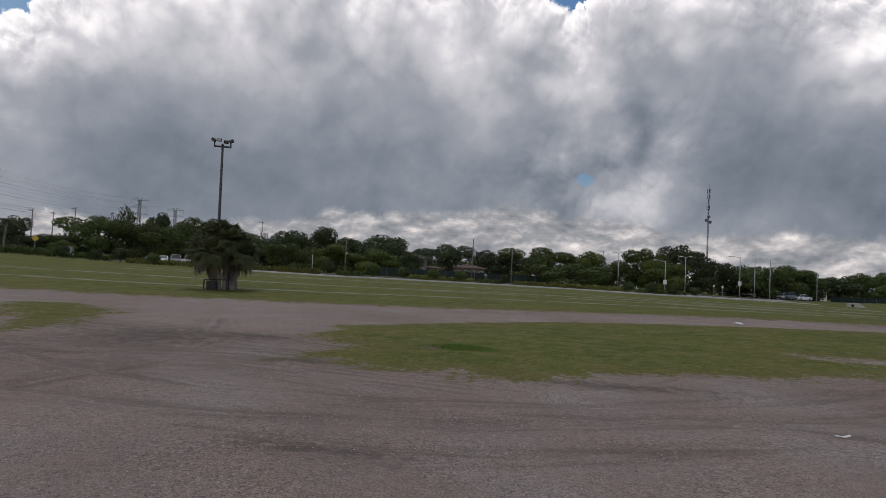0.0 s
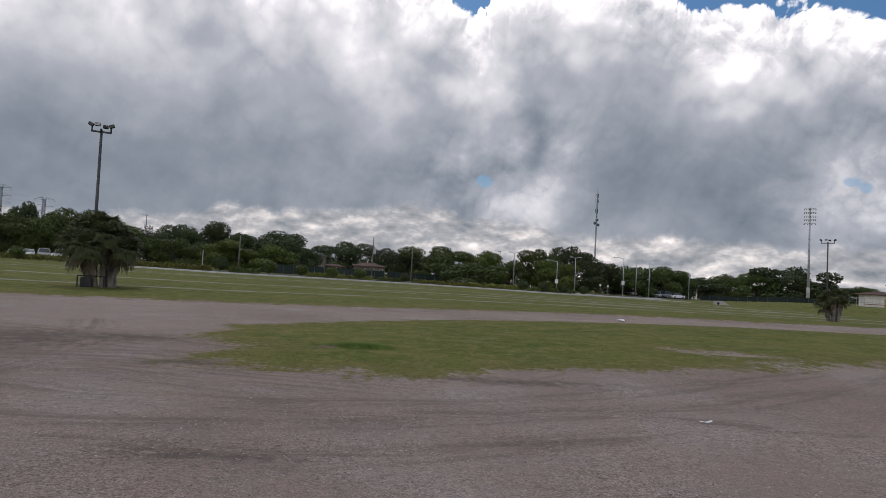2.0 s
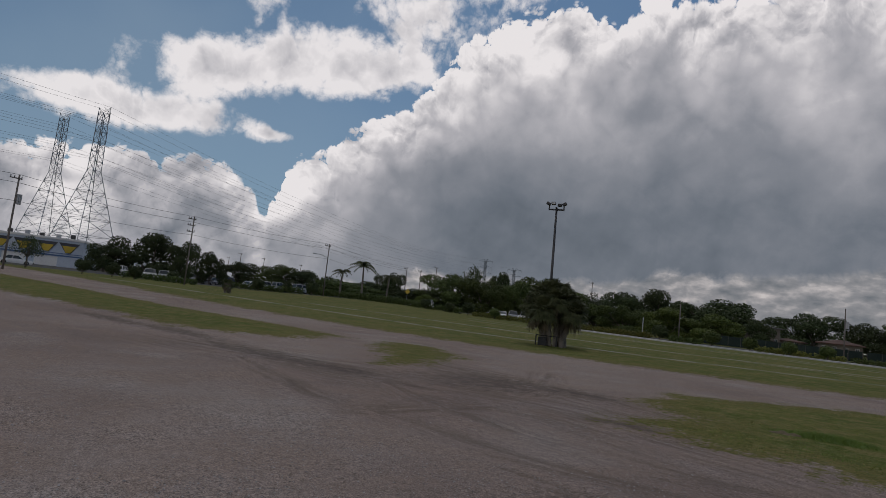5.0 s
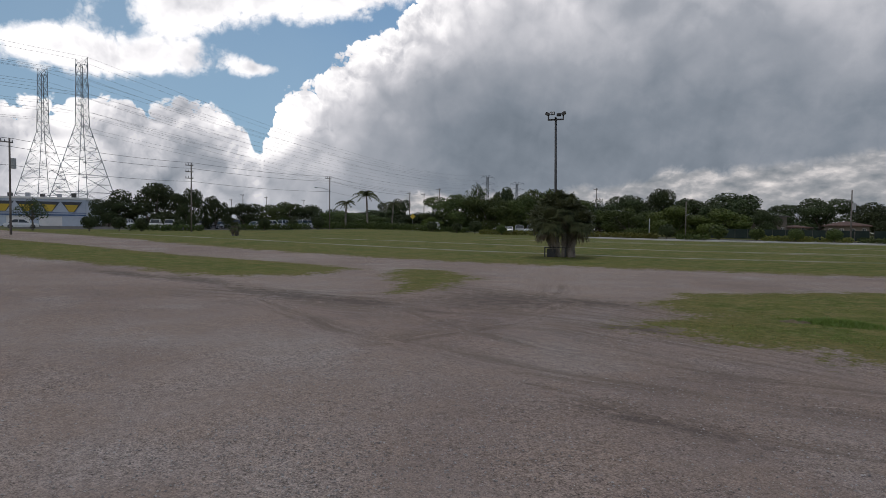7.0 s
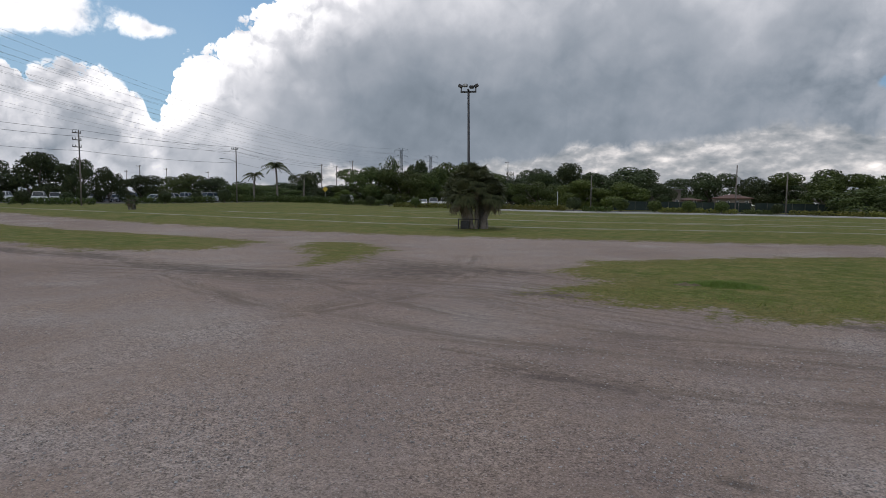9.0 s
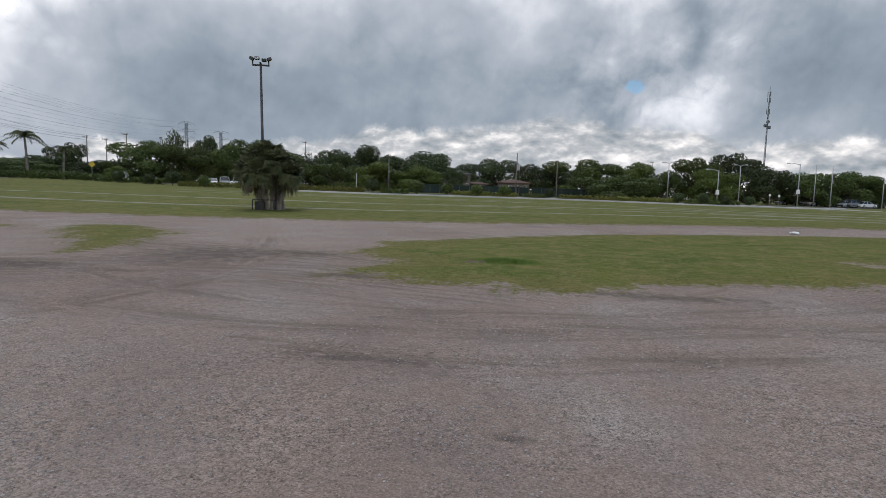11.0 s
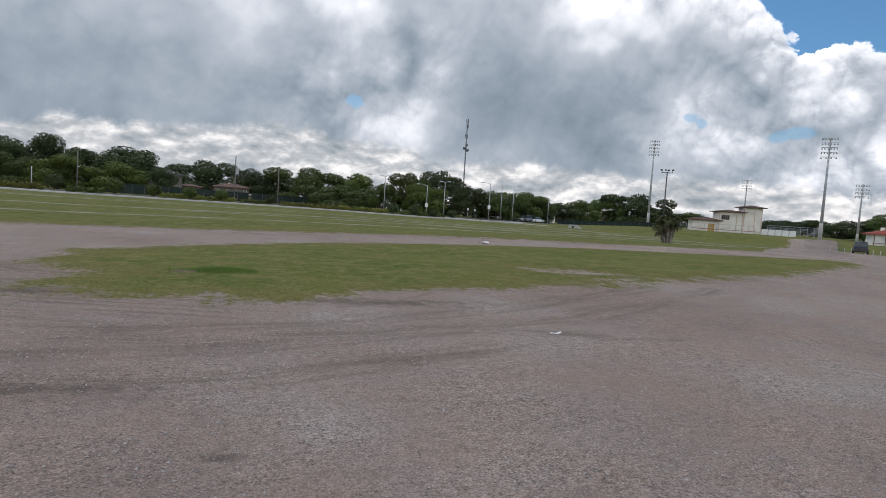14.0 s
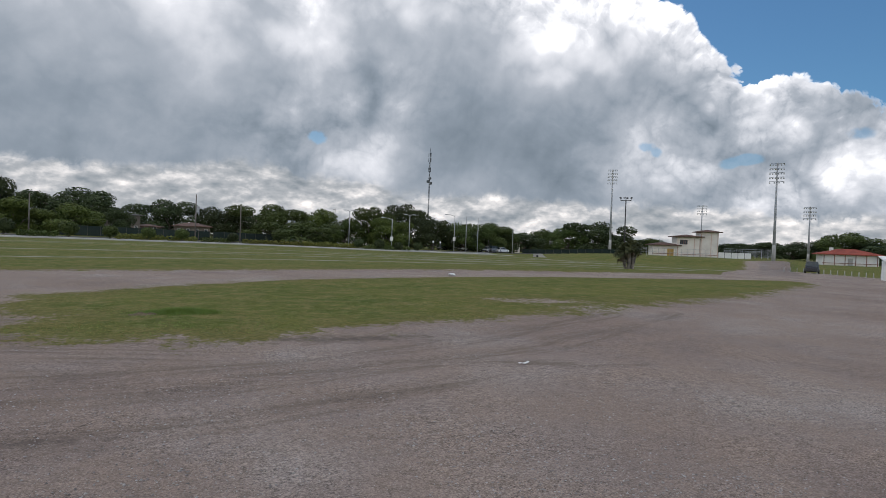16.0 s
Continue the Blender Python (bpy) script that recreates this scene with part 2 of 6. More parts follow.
def spot(az, d):
    """The place d metres off in the direction az (degrees), on the ground."""
    a = radians(az)
    x, y = d * math.sin(a), d * math.cos(a)
    return x, y, float(land(x, y))


def inside(poly, x, y):
    """Signed distance to a polygon's edge, positive inside."""
    d = np.full(x.shape, 1e9)
    c = np.zeros(x.shape, bool)
    n = len(poly)
    for i in range(n):
        (x0, y0), (x1, y1) = poly[i], poly[(i + 1) % n]
        ex, ey = x1 - x0, y1 - y0
        t = np.clip(((x - x0) * ex + (y - y0) * ey) / (ex * ex + ey * ey), 0, 1)
        d = np.minimum(d, np.hypot(x - x0 - t * ex, y - y0 - t * ey))
        c ^= ((y0 > y) != (y1 > y)) & (x < (x1 - x0) * (y - y0) / (y1 - y0 + 1e-12) + x0)
    return np.where(c, d, -d)


# grass islands in the gravel lot
ISLE_MAIN = [(-3.7, 10.2), (-2.2, 9.9), (-1.1, 9.7), (0.0, 9.5), (1.3, 9.8), (2.8, 10.1), (4.1, 11.0), (5.7, 11.6), (7.7, 12.3), (12.2, 14.1), (16.0, 15.7),
             (20.5, 17.8), (35.5, 26.9), (41, 32.6), (33.2, 30.3), (24.0, 28.2), (16.4, 27.2), (11.0, 25.7), (6.4, 24.2), (1.8, 22.0), (-1.7, 19.0), (-4.2, 16.3), (-4.3, 13.5), (-2.9, 12.3)]
ISLE_LEFT = [(-60, 15.6), (-44.7, 16.9), (-31.3, 16.8), (-22.4, 17.4), (-17.3, 17.0), (-16.2, 13.4), (-17.0, 11.9), (-18.6, 10.4), (-23.4, 10.6), (-27.9, 10.3), (-34.4, 9.7), (-60, 6)]
ISLE_SMALL = [(-15.2, 15.9), (-16.2, 17.8), (-14.5, 19.0), (-11.0, 16.5), (-10.3, 14.1), (-9.9, 11.5), (-10.6, 11.1), (-12.3, 13.5)]
# near edge of the grass field, from left to right
FIELD_EDGE = [(-300, 34), (-100, 25.5), (-60.8, 24.1), (-43.6, 23.2), (-28.9, 22.6), (-17.4, 23.4), (-9.9, 24.6), (-4, 26.2), (2.1, 28.6), (8.1, 31.0), (15.4, 33.3), (23, 34.5), (33.1, 38.3), (43.5, 42.0), (62, 56), (90, 82), (300, 190)]

# ---------------------------------------------------------------- materials


def material(name):
    mt = bpy.data.materials.new(name)
    mt.use_nodes = True
    mt.node_tree.nodes.clear()
    n = Nodes(mt.node_tree)
    out = n.node("ShaderNodeOutputMaterial")
    b = n.node("ShaderNodeBsdfPrincipled")
    mt.node_tree.links.new(b.outputs[0], out.inputs[0])
    return mt, n, b


def bump(n, b, height, strength=0.3, distance=0.02):
    k = n.node("ShaderNodeBump")
    k.inputs["Strength"].default_value, k.inputs["Distance"].default_value = strength, distance
    n.put(k.inputs["Height"], height)
    n.put(b.inputs["Normal"], k.outputs[0])


def surface(name, light, dark, scale, rough=0.8, metal=0.0, fine=12.0, bumpy=0.2, per_object=0.0):
    """A weathered surface: two colours mixed by noise at two scales, with a fine relief."""
    mt, n, b = material(name)
    co = n.node("ShaderNodeTexCoord").outputs["Object"]
    a = n.noise(co, scale, 5.0, 0.6)
    c = n.noise(co, scale * fine, 3.0, 0.6)
    f = n.step(n.m("ADD", n.m("MULTIPLY", a, 0.65), n.m("MULTIPLY", c, 0.35)), 0.35, 0.65)
    col = n.mix(f, dark, light)
    if per_object:
        r = n.node("ShaderNodeObjectInfo").outputs["Random"]
        hsv = n.node("ShaderNodeHueSaturation")
        n.put(hsv.inputs["Value"], n.m("ADD", 1.0 - per_object, n.m("MULTIPLY", r, 2 * per_object)))
        n.put(hsv.inputs["Hue"], n.m("ADD", 0.5 - per_object * 0.05, n.m("MULTIPLY", r, per_object * 0.1)))
        n.put(hsv.inputs["Color"], col)
        col = hsv.outputs[0]
    n.put(b.inputs["Base Color"], col)
    n.put(b.inputs["Roughness"], n.m("ADD", rough - 0.08, n.m("MULTIPLY", c, 0.16)))
    b.inputs["Metallic"].default_value = metal
    b.inputs["Specular IOR Level"].default_value = 0.15 if rough > 0.75 else 0.4
    if bumpy:
        bump(n, b, c, bumpy, 0.01)
    return mt


def foliage(name, light, dark, clump=0.35, tint=0.22):
    """Leaves: colour varies leaf by leaf, clump by clump and tree by tree."""
    mt, n, b = material(name)
    isl = n.node("ShaderNodeNewGeometry").outputs["Random Per Island"]
    co = n.node("ShaderNodeTexCoord").outputs["Object"]
    f = n.m("ADD", n.m("MULTIPLY", isl, 0.5), n.m("MULTIPLY", n.noise(co, clump, 3.0), 0.6), clamp=True)
    col = n.mix(f, dark, light)
    r = n.node("ShaderNodeObjectInfo").outputs["Random"]
    hsv = n.node("ShaderNodeHueSaturation")
    n.put(hsv.inputs["Value"], n.m("ADD", 1.0 - tint, n.m("MULTIPLY", r, 2 * tint)))
    n.put(hsv.inputs["Hue"], n.m("ADD", 0.488, n.m("MULTIPLY", r, 0.024)))
    n.put(hsv.inputs["Color"], col)
    n.put(b.inputs["Base Color"], hsv.outputs[0])
    b.inputs["Roughness"].default_value = 0.6
    b.inputs["Specular IOR Level"].default_value = 0.08
    return mt


def ground_material():
    """Gravel, worn grass and pale wheel strips on one sheet; the masks are distances in metres, frayed by noise."""
    mt, n, b = material("ground")
    co = n.node("ShaderNodeTexCoord").outputs["Object"]
    big = n.noise(co, 0.16, 4.0, 0.6)
    mid = n.noise(co, 0.9, 5.0, 0.62)
    sml = n.noise(co, 9.0, 4.0, 0.65)
    grit = n.noise(co, 55.0, 3.0, 0.7)
    # gravel
    g0 = n.mix(n.step(big, 0.35, 0.65), (0.222, 0.172, 0.147), (0.300, 0.244, 0.211))
    g1 = n.mix(n.step(mid, 0.38, 0.62, 0.0, 0.55), g0, (0.276, 0.209, 0.166))
    g2 = n.mix(n.step(n.noise(co, 0.35, 3.0), 0.5, 0.68, 0.0, 0.35), g1, (0.331, 0.297, 0.274))
    fine = n.m("ADD", n.m("MULTIPLY", n.m("SUBTRACT", grit, 0.5), 1.6), n.m("MULTIPLY", n.m("SUBTRACT", sml, 0.5), 0.55))
    for gs, ga in ((85.0, 0.62), (30.0, 0.32)):
        gv = n.node("ShaderNodeTexVoronoi")
        n.put(gv.inputs["Vector"], co)
        gv.inputs["Scale"].default_value = gs
        gc = n.node("ShaderNodeSeparateColor")
        n.put(gc.inputs[0], gv.outputs["Color"])
        patchy = n.step(n.noise(co, 0.7, 4.0, 0.6), 0.34, 0.66, 0.35, 1.3)
        fine = n.m("ADD", fine, n.m("MULTIPLY", n.m("MULTIPLY", n.m("SUBTRACT", gc.outputs[0], 0.5), ga), patchy))
    fine = n.m("MAXIMUM", fine, -0.75)
    g3 = n.mix(1.0, g2, n.vec(n.m("ADD", 1.0, fine), n.m("ADD", 1.0, fine), n.m("ADD", 1.0, fine)), "MULTIPLY")
    sp = n.node("ShaderNodeTexVoronoi")
    n.put(sp.inputs["Vector"], co)
    sp.inputs["Scale"].default_value = 48.0
    sep = n.node("ShaderNodeSeparateColor")
    n.put(sep.inputs[0], sp.outputs["Color"])
    pebble = n.m("MULTIPLY", n.step(sp.outputs["Distance"], 0.3, 0.18), n.step(sep.outputs[0], 0.70, 0.78))
    dark_p = n.m("MULTIPLY", n.step(sp.outputs["Distance"], 0.3, 0.18), n.step(sep.outputs[1], 0.86, 0.9))
    g4 = n.mix(n.m("MULTIPLY", pebble, 0.6), g3, (0.46, 0.44, 0.42))
    g4 = n.mix(n.m("MULTIPLY", dark_p, 0.5), g4, (0.09, 0.08, 0.075))
    track = n.attr("track")
    tr = n.m("MULTIPLY", track, n.step(n.noise(n.vec(n.m("MULTIPLY", n.attr("along"), 0.35), n.m("MULTIPLY", n.attr("across"), 3.5), 0.0), 1.0, 5.0, 0.68), 0.40, 0.64))
    g5 = n.mix(n.m("MULTIPLY", tr, 0.48), g4, (0.104, 0.078, 0.060))
    g6 = n.mix(n.m("MULTIPLY", n.step(n.m("ADD", n.attr("damp"), n.m("MULTIPLY", n.m("SUBTRACT", n.noise(co, 3.5, 6.0, 0.75), 0.5), 2.6)), 0.3, 1.1), 0.72), g5, (0.100, 0.080, 0.066))
    # grass
    h0 = n.mix(n.step(n.noise(co, 0.25, 4.0, 0.6), 0.35, 0.65), (0.084, 0.116, 0.022), (0.160, 0.156, 0.042))
    h1 = n.mix(n.step(n.noise(co, 1.3, 6.0, 0.72), 0.42, 0.64), h0, (0.225, 0.185, 0.075))
    sd = n.attr("grass")
    worn = n.m("ADD", sd, n.m("MULTIPLY", n.m("SUBTRACT", n.noise(co, 0.55, 5.0, 0.65), 0.5), 6.0))
    h1 = n.mix(n.step(worn, 2.2, 0.2, 0.0, 0.8), h1, (0.185, 0.150, 0.056))
    h2 = n.mix(n.step(n.noise(co, 16.0, 4.0, 0.75), 0.36, 0.66, 0.0, 0.75), h1, (0.054, 0.074, 0.013))
    h2 = n.mix(n.step(n.noise(co, 4.2, 5.0, 0.72), 0.50, 0.66, 0.0, 0.6), h2, (0.215, 0.195, 0.085))
    h2 = n.mix(n.step(n.noise(co, 2.1, 6.0, 0.75), 0.56, 0.66, 0.0, 0.55), h2, (0.050, 0.078, 0.014))
    scuff = n.m("MULTIPLY", n.step(n.noise(co, 3.1, 6.0, 0.8), 0.60, 0.68), n.step(n.noise(co, 0.3, 3.0, 0.5), 0.42, 0.62))
    h2 = n.mix(n.m("MULTIPLY", scuff, 0.7), h2, (0.235, 0.205, 0.165))
    fray = n.m("ADD", n.m("MULTIPLY", n.m("SUBTRACT", n.noise(co, 0.8, 6.0, 0.65), 0.5), 3.2), n.m("MULTIPLY", n.m("SUBTRACT", n.noise(co, 6.0, 5.0, 0.8), 0.5), 3.6))
    gm = n.step(n.m("ADD", sd, fray), -0.05, 0.45)
    strip = n.m("MULTIPLY", n.attr("strip"), n.step(n.noise(co, 0.5, 5.0, 0.65), 0.36, 0.58, 0.25, 1.0))
    h3 = n.mix(n.m("MULTIPLY", strip, 0.85), h2, (0.30, 0.285, 0.26))
    base = n.mix(gm, g6, h3)
    pave = n.attr("pave")
    base = n.mix(pave, base, n.mix(n.step(mid, 0.3, 0.7), (0.33, 0.32, 0.30), (0.42, 0.41, 0.39)))
    asphalt = n.attr("asphalt")
    base = n.mix(asphalt, base, n.mix(n.step(mid, 0.3, 0.7), (0.075, 0.072, 0.074), (0.11, 0.105, 0.106)))
    n.put(b.inputs["Base Color"], base)
    b.inputs["Roughness"].default_value = 0.92
    b.inputs["Specular IOR Level"].default_value = 0.05
    hh = n.m("ADD", n.m("MULTIPLY", grit, 0.5), n.m("ADD", n.m("MULTIPLY", sml, 0.9), n.m("MULTIPLY", pebble, 0.4)))
    bump(n, b, hh, 0.8, 0.03)
    return mt


M_GROUND = ground_material()
M_OAK = foliage("oak_leaves", (0.096, 0.125, 0.038), (0.046, 0.064, 0.022))
M_DARK = foliage("dark_leaves", (0.067, 0.086, 0.036), (0.038, 0.051, 0.024))
M_BRIGHT = foliage("bright_leaves", (0.118, 0.153, 0.038), (0.059, 0.084, 0.022))
M_HEDGE = foliage("hedge_leaves", (0.19, 0.185, 0.045), (0.075, 0.09, 0.025), 0.8)
M_PALM = foliage("palm_leaves", (0.125, 0.136, 0.064), (0.030, 0.038, 0.019), 0.8, 0.15)
M_DEAD = foliage("dead_palm_leaves", (0.130, 0.105, 0.068), (0.060, 0.048, 0.032), 0.8, 0.1)
M_BARK = surface("bark", (0.17, 0.145, 0.12), (0.07, 0.058, 0.048), 1.5, 0.9, 0, 10, 0.6)
M_PTRUNK = surface("palm_trunk", (0.26, 0.23, 0.20), (0.10, 0.088, 0.076), 2.0, 0.9, 0, 8, 0.6)
M_WOODPOLE = surface("weathered_pole_wood", (0.21, 0.19, 0.17), (0.12, 0.105, 0.095), 0.8, 0.85, 0, 15, 0.3)
M_CONC = surface("concrete", (0.45, 0.44, 0.42), (0.33, 0.32, 0.30), 0.6, 0.85, 0, 14, 0.3)
M_GALV = surface("galvanised_steel", (0.42, 0.43, 0.44), (0.31, 0.32, 0.33), 0.7, 0.6, 0.25, 12, 0.05)
M_LATTICE = surface("lattice_steel", (0.16, 0.17, 0.185), (0.10, 0.11, 0.12), 0.5, 0.6, 0.4, 10, 0.0)
M_PYLON = surface("pylon_steel", (0.27, 0.30, 0.335), (0.18, 0.20, 0.23), 0.5, 0.6, 0.4, 10, 0.0)
M_DARKPOLE = surface("dark_pole_steel", (0.085, 0.082, 0.082), (0.05, 0.049, 0.05), 0.7, 0.6, 0.3, 12, 0.05)
M_BLACK = surface("dark_fixture_metal", (0.05, 0.05, 0.052), (0.025, 0.025, 0.027), 2.0, 0.5, 0.3, 10, 0.0)
M_LENS = surface("lamp_glass", (0.62, 0.64, 0.66), (0.5, 0.52, 0.54), 3.0, 0.25, 0.2, 6, 0.0)
M_STUCCO = surface("cream_stucco", (0.74, 0.70, 0.64), (0.64, 0.59, 0.53), 0.5, 0.85, 0, 20, 0.1)
M_PINK = surface("salmon_stucco", (0.62, 0.45, 0.36), (0.52, 0.37, 0.30), 0.5, 0.85, 0, 20, 0.1)
M_WHITE = surface("white_paint", (0.80, 0.79, 0.77), (0.68, 0.67, 0.65), 0.6, 0.7, 0, 15, 0.05)
M_ROOF = surface("red_roof_tile", (0.33, 0.085, 0.055), (0.20, 0.055, 0.042), 1.2, 0.8, 0, 10, 0.3)
M_ROOFB = surface("brown_roof_tile", (0.145, 0.088, 0.070), (0.09, 0.058, 0.048), 1.2, 0.8, 0, 10, 0.3)
M_TRIM = surface("brown_trim", (0.26, 0.14, 0.11), (0.17, 0.09, 0.072), 1.0, 0.7, 0, 10, 0.05)
M_DOORY = surface("ochre_door_paint", (0.52, 0.33, 0.09), (0.40, 0.25, 0.07), 1.0, 0.6, 0, 10, 0.05)
M_BLUEB = surface("blue_paint", (0.10, 0.17, 0.33), (0.07, 0.12, 0.25), 0.4, 0.6, 0, 10, 0.05)
M_PALEBLUE = surface("pale_blue_wall", (0.52, 0.58, 0.66), (0.42, 0.48, 0.56), 0.3, 0.75, 0, 12, 0.05)
M_YELLOW = surface("yellow_paint", (0.62, 0.44, 0.05), (0.5, 0.35, 0.04), 0.5, 0.6, 0, 10, 0.05)
M_NAVY = surface("dark_band", (0.06, 0.065, 0.08), (0.035, 0.04, 0.05), 0.4, 0.5, 0, 10, 0.05)
M_GREENF = surface("green_fence_fabric", (0.030, 0.042, 0.038), (0.018, 0.028, 0.026), 0.6, 0.9, 0, 14, 0.05)
M_TAN = surface("tan_stucco", (0.20, 0.175, 0.15), (0.15, 0.13, 0.115), 0.4, 0.85, 0, 14, 0.1)
M_GREYROOF = surface("grey_shingle", (0.17, 0.16, 0.155), (0.10, 0.095, 0.09), 0.8, 0.9, 0, 12, 0.2)
M_GLASS = surface("window_glass", (0.06, 0.075, 0.085), (0.035, 0.045, 0.05), 0.5, 0.12, 0, 4, 0.0)
M_TYRE = surface("tyre_rubber", (0.03, 0.03, 0.03), (0.018, 0.018, 0.018), 4, 0.85, 0, 8, 0.1)
M_PLASTIC = surface("white_plastic", (0.82, 0.82, 0.80), (0.66, 0.65, 0.62), 4, 0.5, 0, 8, 0.1)
M_SOIL = surface("brown_soil", (0.17, 0.135, 0.085), (0.10, 0.085, 0.05), 3, 0.95, 0, 8, 0.4)


def paint(name, col):
    mt, n, b = material(name)
    co = n.node("ShaderNodeTexCoord").outputs["Object"]
    d = n.noise(co, 2.0, 4.0)
    n.put(b.inputs["Base Color"], n.mix(n.step(d, 0.4, 0.8, 0.0, 0.35), col, tuple(c * 0.7 + 0.03 for c in col)))
    b.inputs["Roughness"].default_value = 0.3
    b.inputs["Coat Weight"].default_value = 0.5
    return mt


CAR_PAINTS = [paint("car_paint_white", (0.75, 0.75, 0.74)), paint("car_paint_silver", (0.45, 0.46, 0.47)), paint("car_paint_grey", (0.16, 0.165, 0.17)),
              paint("car_paint_black", (0.02, 0.021, 0.025)), paint("car_paint_red", (0.28, 0.03, 0.025)), paint("car_paint_blue", (0.03, 0.05, 0.11))]

# ---------------------------------------------------------------- mesh helpers


def mesh_of(name, bm, mat, smooth=False):
    me = bpy.data.meshes.new(name)
    bm.to_mesh(me)
    bm.free()
    me.materials.append(mat)
    if smooth:
        me.polygons.foreach_set("use_smooth", [True] * len(me.polygons))
    return me


def part(name, bm, mat, parent, label="", smooth=False):
    ob = new(name, mesh_of(name, bm, mat, smooth))
    ob.parent = parent
    if label:
        ob["label"] = label
    return ob


def raw_mesh(name, verts, faces, mat):
    me = bpy.data.meshes.new(name)
    me.from_pydata([tuple(v) for v in verts], [], [tuple(f) for f in faces])
    me.materials.append(mat)
    return me


def box(bm, size, at=(0, 0, 0), rz=0.0, bevel=0.0, rx=0.0, ry=0.0):
    m = pose(*at, rx, ry, rz) @ Matrix.Diagonal((*size, 1))
    vs = bmesh.ops.create_cube(bm, size=1.0, matrix=m)["verts"]
    if bevel:
        es = {e for v in vs for e in v.link_edges}
        bmesh.ops.bevel(bm, geom=list(es), offset=bevel, segments=2, affect="EDGES", profile=0.5)
    return bm


def rod(bm, a, b, r0, r1=None, seg=8):
    a, b = Vector(a), Vector(b)
    d = b - a
    q = d.to_track_quat("Z", "Y").to_matrix().to_4x4()
    m = Matrix.Translation((a + b) / 2) @ q
    bmesh.ops.create_cone(bm, cap_ends=True, segments=seg, radius1=r0, radius2=r0 if r1 is None else r1, depth=max(d.length, 1e-4), matrix=m)
    return bm


def empty(name, at, rz=0.0, scale=1.0):
    ob = new(name)
    ob.empty_display_size = 0.2
    ob.matrix_basis = pose(*at, 0, 0, rz) @ Matrix.Diagonal((scale, scale, scale, 1))
    return ob

# ---------------------------------------------------------------- ground sheet


def polyline_dist(pts, x, y):
    """Distance to a polyline and the length run along it."""
    best = np.full(x.shape, 1e9)
    along = np.zeros(x.shape)
    side = np.zeros(x.shape)
    run = 0.0
    for (x0, y0), (x1, y1) in zip(pts[:-1], pts[1:]):
        ex, ey = x1 - x0, y1 - y0
        ln = math.hypot(ex, ey)
        t = np.clip(((x - x0) * ex + (y - y0) * ey) / ln ** 2, 0, 1)
        d = np.hypot(x - x0 - t * ex, y - y0 - t * ey)
        near = d < best
        along = np.where(near, run + t * ln, along)
        side = np.where(near, ((x - x0) * ey - (y - y0) * ex) / ln, side)
        best = np.minimum(best, d)
        run += ln
    return best, along, side


STRIPS = [([(31, 101), (39, 92), (46, 80), (46.5, 69), (49, 62), (56, 58), (66, 58)], 0.9), ([(-75, 31), (-23.2, 33.6), (-10.6, 35.6), (2.9, 40.5), (20.7, 45.2), (34, 48.5), (52, 53)], 0.45), ([(-50, 42), (-13.1, 46), (3.8, 53.5), (16, 57), (45, 66)], 0.5),
          ([(-40, 58), (0, 65), (30, 70), (58, 80)], 0.5), ([(6, 49), (28, 53), (46, 58)], 0.35), ([(-45, 66), (-20, 64), (5, 72)], 0.4), ([(10, 62), (34, 62), (60, 74)], 0.6), ([(14, 52), (34, 55), (50, 60)], 0.5), ([(-8, 47), (10, 50), (30, 51)], 0.3)]
KERB = [(-36, 80), (-23, 78), (-8, 84), (8, 89), (24, 89), (42, 99), (52, 112)]
TRACKS = [([(-14, 8.6), (-8, 9.8), (-4.5, 10.2), (-1.5, 9.3)], 1.9), ([(-10, 13.5), (-6.5, 12.6), (-4, 11.6)], 1.3),
          ([(-2.3, 5.3), (-1.6, 5.2), (-0.9, 5.2), (0.1, 5.4), (1.1, 5.7), (2.2, 6.1), (3.0, 6.4)], 0.32),
          ([(0.3, 7.0), (1.5, 7.1), (2.3, 7.5), (3.2, 7.3), (4.4, 7.0)], 0.28), ([(-9, 9.5), (-6.5, 8.2), (-4, 7.4), (-1.5, 7.3), (1.2, 7.9), (4, 9.0), (9, 12)], 0.35),
          ([(-12, 8.2), (-7.5, 6.6), (-3.5, 6.2), (0, 6.5), (5, 8.2), (11, 12)], 0.35), ([(-8, 16), (-6.5, 12.5), (-5.6, 9.5), (-6.0, 6.5)], 0.6), ([(1.2, 8.9), (2.0, 9.3), (2.6, 9.9), (3.1, 10.5)], 0.09), ([(1.9, 7.6), (3.2, 7.2), (4.4, 6.8), (5.6, 6.7)], 0.08), ([(-3.2, 5.6), (-1.0, 5.35), (1.4, 5.9)], 0.09), ([(-2.0, 6.9), (0.5, 6.7), (3.4, 7.9), (6.5, 9.6)], 0.10)]
DAMP = [((1.8, 9.4), (2.2, 0.42)), ((-3.4, 10.0), (1.0, 0.3)), ((-7.5, 12.2), (2.2, 2.2)), ((-5.6, 13.0), (1.6, 0.8)), ((-17.5, 9.8), (3.2, 0.8)), ((-1.6, 5.2), (1.1, 0.13)),
        ((-0.15, 3.7), (0.2, 0.1)), ((-9.8, 9.6), (1.6, 0.7)), ((-12, 9.3), (4.5, 0.9)), ((-21, 9.4), (4.0, 0.7))]
BARE = [((7.9, 15.6), (2.7, 1.5), 2.2), ((-6.2, 12.5), (0.1, 0.1), 0.0), ((2.6, 10.4), (1.2, 0.5), 0.8), ((-20, 44), (8, 3), 3.0)]


